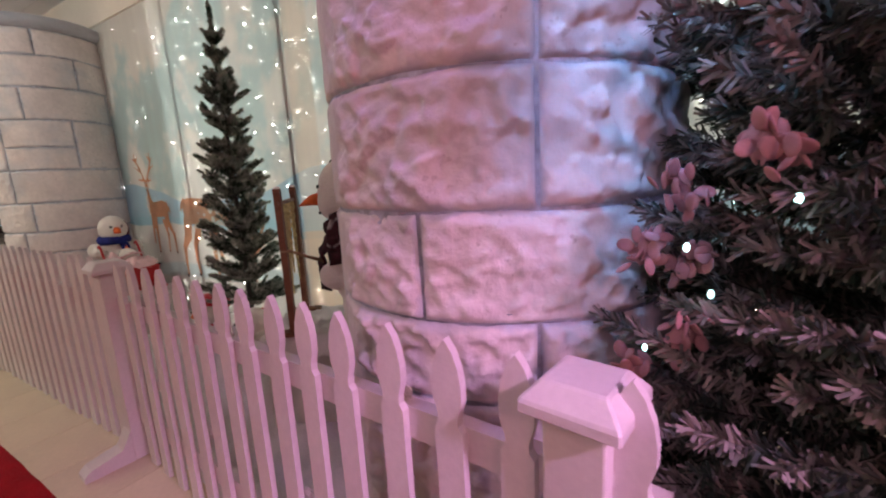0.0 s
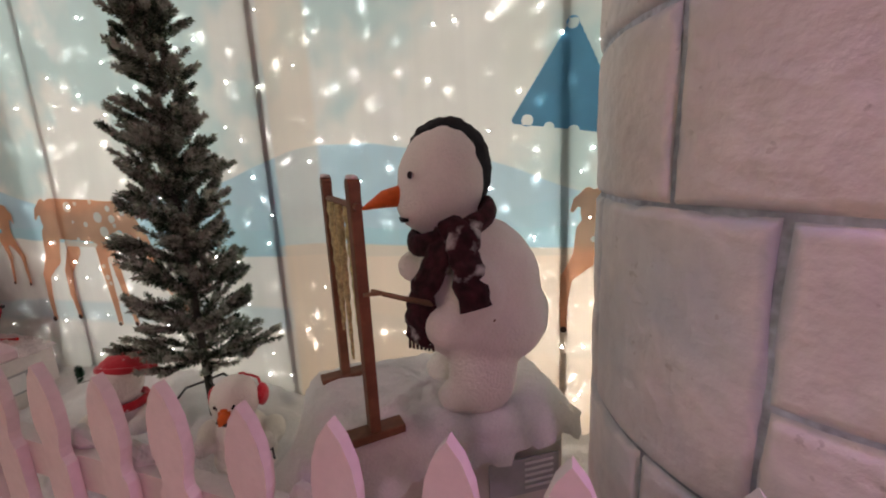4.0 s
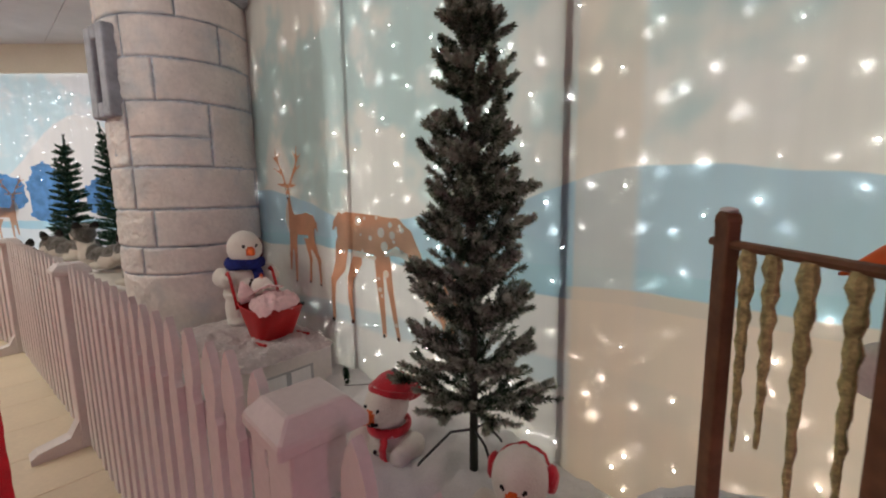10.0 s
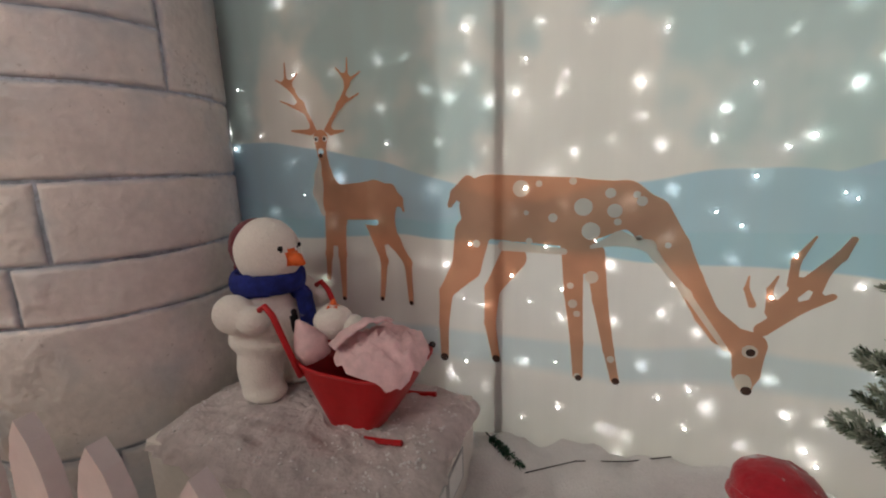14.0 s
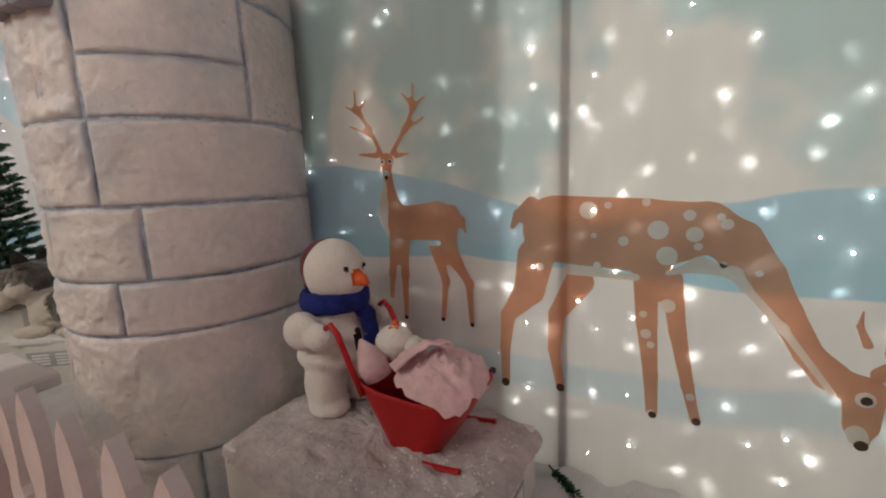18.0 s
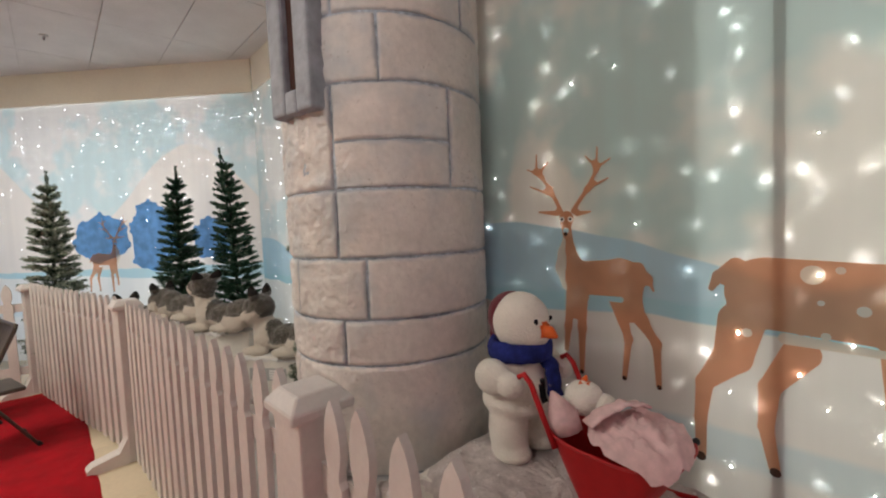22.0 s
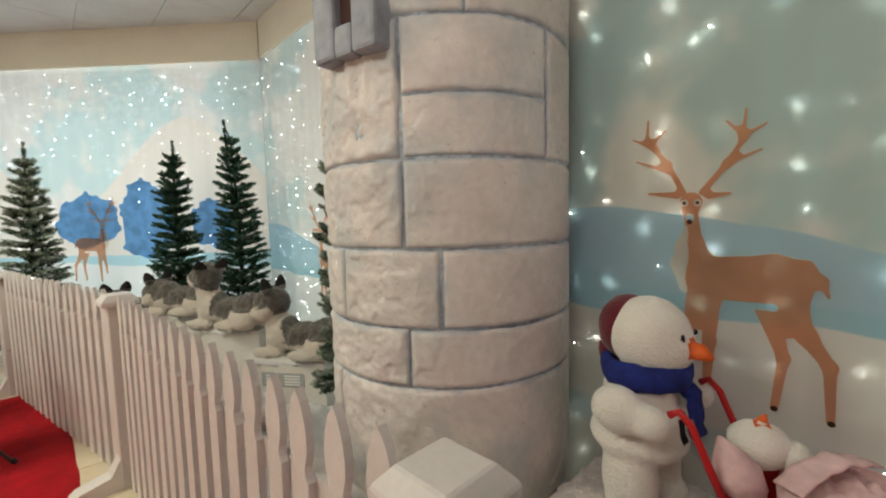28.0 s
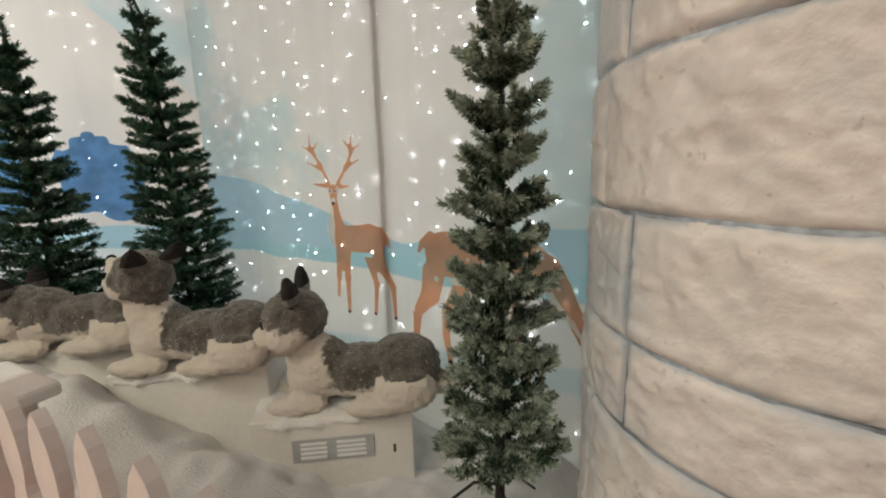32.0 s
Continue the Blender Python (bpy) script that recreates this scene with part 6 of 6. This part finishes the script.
def husky(place, rz, lift, label, turn=0.0, pitch=0.0, seed=0, s=1.0, head=1.15):
    """A lying plush husky; +x is its front. lift raises the head, turn and pitch aim it."""
    bm = bmesh.new()
    h = Matrix.Translation((0.20, 0, 0.235 + lift)) @ Matrix.Rotation(radians(turn), 4, "Z") @ Matrix.Rotation(radians(-pitch), 4, "Y") @ Matrix.Scale(head, 4)
    tr = h.to_3x3()

    def hp(x, y, z):
        return tuple(h @ Vector((x, y, z)))

    for c, r in (((-0.04, 0, 0.125), (0.22, 0.120, 0.110)), ((-0.21, 0, 0.14), (0.15, 0.135, 0.130)), ((0.12, 0, 0.15), (0.12, 0.108, 0.13)), ((0.18, 0, 0.12), (0.09, 0.09, 0.12)),
                 ((0.185, 0, 0.20 + lift * 0.5), (0.088, 0.085, 0.10 + lift * 0.5)),
                 ((-0.22, 0.125, 0.085), (0.12, 0.065, 0.085)), ((-0.22, -0.125, 0.085), (0.12, 0.065, 0.085)), ((-0.09, 0.14, 0.035), (0.12, 0.042, 0.038)), ((-0.09, -0.14, 0.035), (0.12, 0.042, 0.038)),
                 ((0.22, 0.075, 0.020), (0.125, 0.047, 0.042)), ((0.22, -0.075, 0.020), (0.125, 0.047, 0.042)), ((-0.36, 0.04, 0.07), (0.10, 0.05, 0.05))):
        blob(bm, c, r, 0.08, 4, 3, seed=seed + c[0] * 5)
    for c, r in (((0.0, 0, 0.065), (0.104, 0.098, 0.094)), ((0.02, 0.062, 0.03), (0.062, 0.048, 0.056)), ((0.02, -0.062, 0.03), (0.062, 0.048, 0.056)),
                 ((0.10, 0, 0.024), (0.085, 0.050, 0.044)), ((0.155, 0, 0.026), (0.036, 0.036, 0.031))):
        blob(bm, hp(*c), r, 0.04, 4, 3, tr)
    bm = skin(bm, 0.010)
    for v in bm.verts:
        v.co += v.normal * (0.007 * noise.noise(v.co * 40) + 0.004 * noise.noise(v.co * 100))
    for side in (1, -1):                           # cupped, pointed ears
        rows = []
        for k, (up, w) in enumerate(((0.0, 0.042), (0.025, 0.045), (0.052, 0.037), (0.074, 0.022), (0.086, 0.007))):
            rows.append([bm.verts.new(hp(-0.030 - 0.12 * up + 0.55 * w * math.sin(a) - 0.008 * math.cos(a) ** 2, side * (0.058 + 0.25 * up) + w * math.cos(a), 0.125 + up)) for a in [2 * math.pi * q / 8 for q in range(8)]])
        for p, q in zip(rows, rows[1:]):
            for k in range(8):
                bm.faces.new((p[k], p[(k + 1) % 8], q[(k + 1) % 8], q[k]))
        bm.faces.new(rows[-1])
    bmesh.ops.recalc_face_normals(bm, faces=bm.faces)
    blob(bm, hp(0.190, 0, 0.040), (0.017, 0.021, 0.015), sub=2)
    for y in (0.046, -0.046):
        blob(bm, hp(0.084, y, 0.085), (0.010, 0.010, 0.012), sub=2)
    inv = h.inverted()

    def pick(c):
        q = inv @ c
        if q.x > 0.176 and abs(q.y) < 0.028 and 0.02 < q.z < 0.06:
            return 1
        if 0.072 < q.x < 0.100 and 0.034 < abs(q.y) < 0.060 and 0.071 < q.z < 0.100:
            return 1
        return 2 if q.z > 0.158 and q.x < 0.04 and q.length < 0.3 else 0

    ob = figure("plush_husky", bm, [HUSKY_FUR, BLACK_FELT, DARK_FUR], pick, label, "plush dog", place, rz, "plush huskies")
    coat = ob.data.attributes.new("coat", "FLOAT", "POINT")
    values = []
    for v in ob.data.vertices:
        c, q = v.co, inv @ v.co
        wob = 0.02 * noise.noise(c * 11 + Vector((seed, 0, 0)))
        if q.length < 0.24 and q.z > -0.005:
            k = min((q.z - 0.045 - 0.75 * max(0.0, q.x - 0.01) + wob) / 0.03, 1.0)
            k = max(k, (-0.03 - q.x + wob) / 0.03)
        else:
            k = min((c.z - 0.095 + wob) / 0.03, (0.085 - c.x + 1.5 * wob) / 0.03)
            if c.x < -0.10 and abs(c.y) > 0.10 and c.z < 0.145:
                k = -1.0
        values.append(0.5 + 0.5 * max(-1.0, min(1.0, k)))
    coat.data.foreach_set("value", values)
    ob.scale = (s, s, s)
    return ob


husky((-7.10, -0.44, 0.465), 180 + 33, 0.05, "grey and white plush husky lying with pricked ears", 0, -14, 1, 1.05, 1.25)
husky((-7.72, -0.74, 0.635), 180 + 33, 0.10, "grey and white plush husky lying with its head raised", -28, 24, 2, 1.0)
husky((-8.82, -1.20, 0.56), 180 + 35, -0.11, "dark grey plush husky lying beside a fence post", -20, -12, 4, 1.0)
husky((-8.28, -0.94, 0.69), 180 + 40, -0.12, "grey and white plush husky lying flat on snow", -14, -18, 3, 1.0)

# green fir sprig and thin black cable on the snow
SPRIG = bmesh.new()
tube(SPRIG, [(0, 0, 0), (0.11, -0.065, -0.035), (0.2, -0.13, -0.075)], 0.004, 5)
sp = parted("fir_sprig", "loose green fir sprig on the snow", "sprig", (-3.88, -0.08, 0.045 + snow_height(-3.80, -0.13)), 0, SPRIG, TRUNK)
rng = np.random.default_rng(5)
quads_object("needles", twig(0.24, 520, 0.028, rng)[0] @ np.array([[0.80, 0.50, 0.25], [-0.48, 0.86, -0.10], [-0.30, 0.0, 0.95]]).T, PLAIN_FIR, sp)
bm = bmesh.new()
way = [(-3.69 + 0.18 * k, -0.22 + 0.075 * k + 0.012 * math.sin(k * 2.3)) for k in range(4)]
tube(bm, [(x, y, 0.018 + snow_height(x, y)) for x, y in way], 0.0025, 5)
tagged(mesh_object("cable", bm, BLACK), "thin black cable lying on the snow", "cable")


# ---- folding chairs on the carpet ----
def folding_chair(place, rz):
    """A folded steel chair; +x is its front."""
    ch = thing("folding_chair", "dark bronze steel folding chair with a padded seat, standing open", "chair", "folding chairs", place, rz)
    for y in (-0.215, 0.215):
        front = part("front_leg", tubed([(0.24, y, 0.0), (0.03, y, 0.46), (-0.155, y, 0.87)], 0.0125, 8), DARK_GREY_METAL, ch)
        rear = part("rear_leg", tubed([(-0.23, y * 0.9, 0.0), (0.02, y * 0.9, 0.43)], 0.0105, 8), DARK_GREY_METAL, ch)
        part("rubber_foot", tubed([(0.245, y, 0.0), (0.232, y, 0.028)], 0.015, 8), BLACK, front)
        part("rubber_foot", tubed([(-0.235, y * 0.9, 0.0), (-0.218, y * 0.9, 0.028)], 0.015, 8), BLACK, rear)
    part("top_bar", tubed([(-0.155, -0.215, 0.87), (-0.168, -0.185, 0.895), (-0.168, 0.185, 0.895), (-0.155, 0.215, 0.87)], 0.0125, 8), DARK_GREY_METAL, ch)
    for z, x in ((0.16, 0.148), (0.14, -0.15)):
        part("stretcher", tubed([(x, -0.21 if x > 0 else -0.19, z), (x, 0.21 if x > 0 else 0.19, z)], 0.008, 7), DARK_GREY_METAL, ch)
    part("seat", boxed(-0.19, 0.21, -0.20, 0.20, 0.425, 0.455, bevel=0.014), DARK_GREY_METAL, ch)
    bm = bmesh.new()
    rows = []
    for i in range(9):
        y = -0.205 + 0.41 * i / 8
        bow = -0.03 * (1 - (y / 0.205) ** 2)
        rows.append([bm.verts.new((-0.049 - 0.45 * (z - 0.635) + bow + dx, y, z)) for z, dx in ((0.67, 0.0), (0.88, 0.0), (0.88, -0.012), (0.67, -0.012))])
    for p, q in zip(rows, rows[1:]):
        for k in range(4):
            bm.faces.new((p[k], q[k], q[(k + 1) % 4], p[(k + 1) % 4]))
    bm.faces.new(rows[0])
    bm.faces.new(rows[-1][::-1])
    part("backrest", bm, DARK_GREY_METAL, ch, smooth=False)
    return ch


c1 = folding_chair((-7.93, -2.26, 0.014), -76)
copy_thing(c1, pose(-8.66, -2.52, 0.014, 0, 0, -70))

# small plush fox behind the fence
FOX = (-9.02, -1.66)
bm = bmesh.new()
for c, r in (((0, 0, 0.17), (0.12, 0.11, 0.18)), ((0.02, 0, 0.32), (0.08, 0.08, 0.10)), ((0.03, 0, 0.44), (0.10, 0.095, 0.085)), ((0.11, 0, 0.41), (0.06, 0.045, 0.04))):
    blob(bm, c, r, 0.05, 4, 3, seed=c[2])
bm = skin(bm, 0.013)
for y in (0.06, -0.06):
    tip = bm.verts.new((-0.01, y * 1.5, 0.61))
    ring = [bm.verts.new((0.0 + a, y + b, 0.49)) for a, b in ((0.035, 0.0), (0.0, 0.042), (-0.03, 0.0), (0.0, -0.042))]
    for i in range(4):
        bm.faces.new((ring[i], ring[(i + 1) % 4], tip))
    bm.faces.new(ring[::-1])
blob(bm, (0.172, 0, 0.415), (0.012, 0.014, 0.011), sub=2)
figure("plush_fox", bm, [WHITE_FUR, BLACK_FELT], lambda c: 1 if c.x > 0.163 else 0, "small white plush fox with upright ears", "plush fox", (*FOX, snow_height(*FOX) - 0.02), 205)

# plush white animal beyond the far fence
bm = bmesh.new()
for c, r in (((0, 0, 0.16), (0.30, 0.17, 0.16)), ((0.28, 0, 0.30), (0.13, 0.12, 0.12)), ((0.38, 0, 0.26), (0.07, 0.06, 0.05)), ((0.25, 0.12, 0.06), (0.12, 0.06, 0.06)), ((0.25, -0.12, 0.06), (0.12, 0.06, 0.06)), ((0.22, 0.09, 0.42), (0.035, 0.03, 0.04)), ((0.22, -0.09, 0.42), (0.035, 0.03, 0.04))):
    blob(bm, c, r, 0.05, 3, 3, seed=c[0])
bm = skin(bm, 0.02)
blob(bm, (0.45, 0, 0.27), (0.02, 0.025, 0.018), sub=2)
figure("plush_bear", bm, [WHITE_FUR, BLACK_FELT], lambda c: 1 if c.x > 0.435 else 0, "white plush bear lying on a snowy ledge", "plush bear", (-10.03, -2.98, 0.86), 25)
tagged(mesh_object("snow_ledge", boxed(-10.9, -9.95, -4.2, -2.75, 0, 0.86, bevel=0.04), SNOW), "snow covered ledge behind the far fence", "ledge")

# ---- on the ceiling ----
cam_dome = thing("security_camera", "small black dome camera under the ceiling", "security camera", place=(-10.45, -2.42, CEIL))
part("mount", tubed([(0, 0, 0), (0, 0, -0.04)], 0.05, 16), WHITE_WOOD, cam_dome)
part("dome", blobbed((0, 0, -0.05), (0.06, 0.06, 0.07), sub=2), BLACK, cam_dome, smooth=True)
for px, py in ((-9.3, -1.75), (-7.6, -3.6), (-5.6, -3.0)):
    sprinkler = thing("sprinkler", "small white ceiling sprinkler", "sprinkler", "ceiling sprinklers", (px, py, CEIL))
    part("rose", tubed([(0, 0, 0), (0, 0, -0.012)], 0.035, 14), WHITE_WOOD, sprinkler)
    part("nozzle", tubed([(0, 0, -0.01), (0, 0, -0.05)], 0.010, 8), GREY_PLATE, sprinkler)

# ---- red carpet and floor tiles ----
bm = bmesh.new()
X0, X1, Y0, Y1 = -9.28, 4.0, -3.9, -1.715
n, m = 300, 60
g = []
for i in range(n + 1):
    col = []
    for j in range(m + 1):
        x, y = X0 + (X1 - X0) * i / n, Y0 + (Y1 - Y0) * j / m
        border = i in (0, n) or j in (0, m)
        wob = 0.006 * noise.noise(Vector((x * 5, y * 5, 0)))
        col.append(bm.verts.new((x, y + (wob if j == m else 0), 0.0 if border else 0.013 + 0.003 * noise.noise(Vector((x * 3, y * 3, 1))) + 0.003 * noise.noise(Vector((x * 17, y * 17, 2))))))
    g.append(col)
for p, q in zip(g, g[1:]):
    for a, b, c, e in zip(p, p[1:], q[1:], q):
        bm.faces.new((a, e, c, b))
tagged(mesh_object("carpet", bm, CARPET, True), "bright red shaggy carpet laid along the aisle", "carpet")

T = 0.457
tile_me = bpy.data.meshes.new("tile")
bm = boxed(-T / 2 + 0.002, T / 2 - 0.002, -T / 2 + 0.002, T / 2 - 0.002, -0.006, 0.0, bevel=0.0015)
bm.to_mesh(tile_me)
bm.free()
tile_me.materials.append(FLOOR)
count = 0
rest = bmesh.new()
for i in range(-28, 9):
    for j in range(-14, 2):
        x, y = i * T + 0.1, j * T - 0.12
        if -9.9 < x < 1.0 and -2.3 < y < -0.9 and count < 290:
            ob = new("tile", tile_me)
            ob.parent = floor
            ob.location = (x, y, 0)
            count += 1
        else:
            box(rest, x - T / 2 + 0.002, x + T / 2 - 0.002, y - T / 2 + 0.002, y + T / 2 - 0.002, -0.006, 0.0)
tagged(part("tiles", rest, FLOOR, floor), kind="stuff")
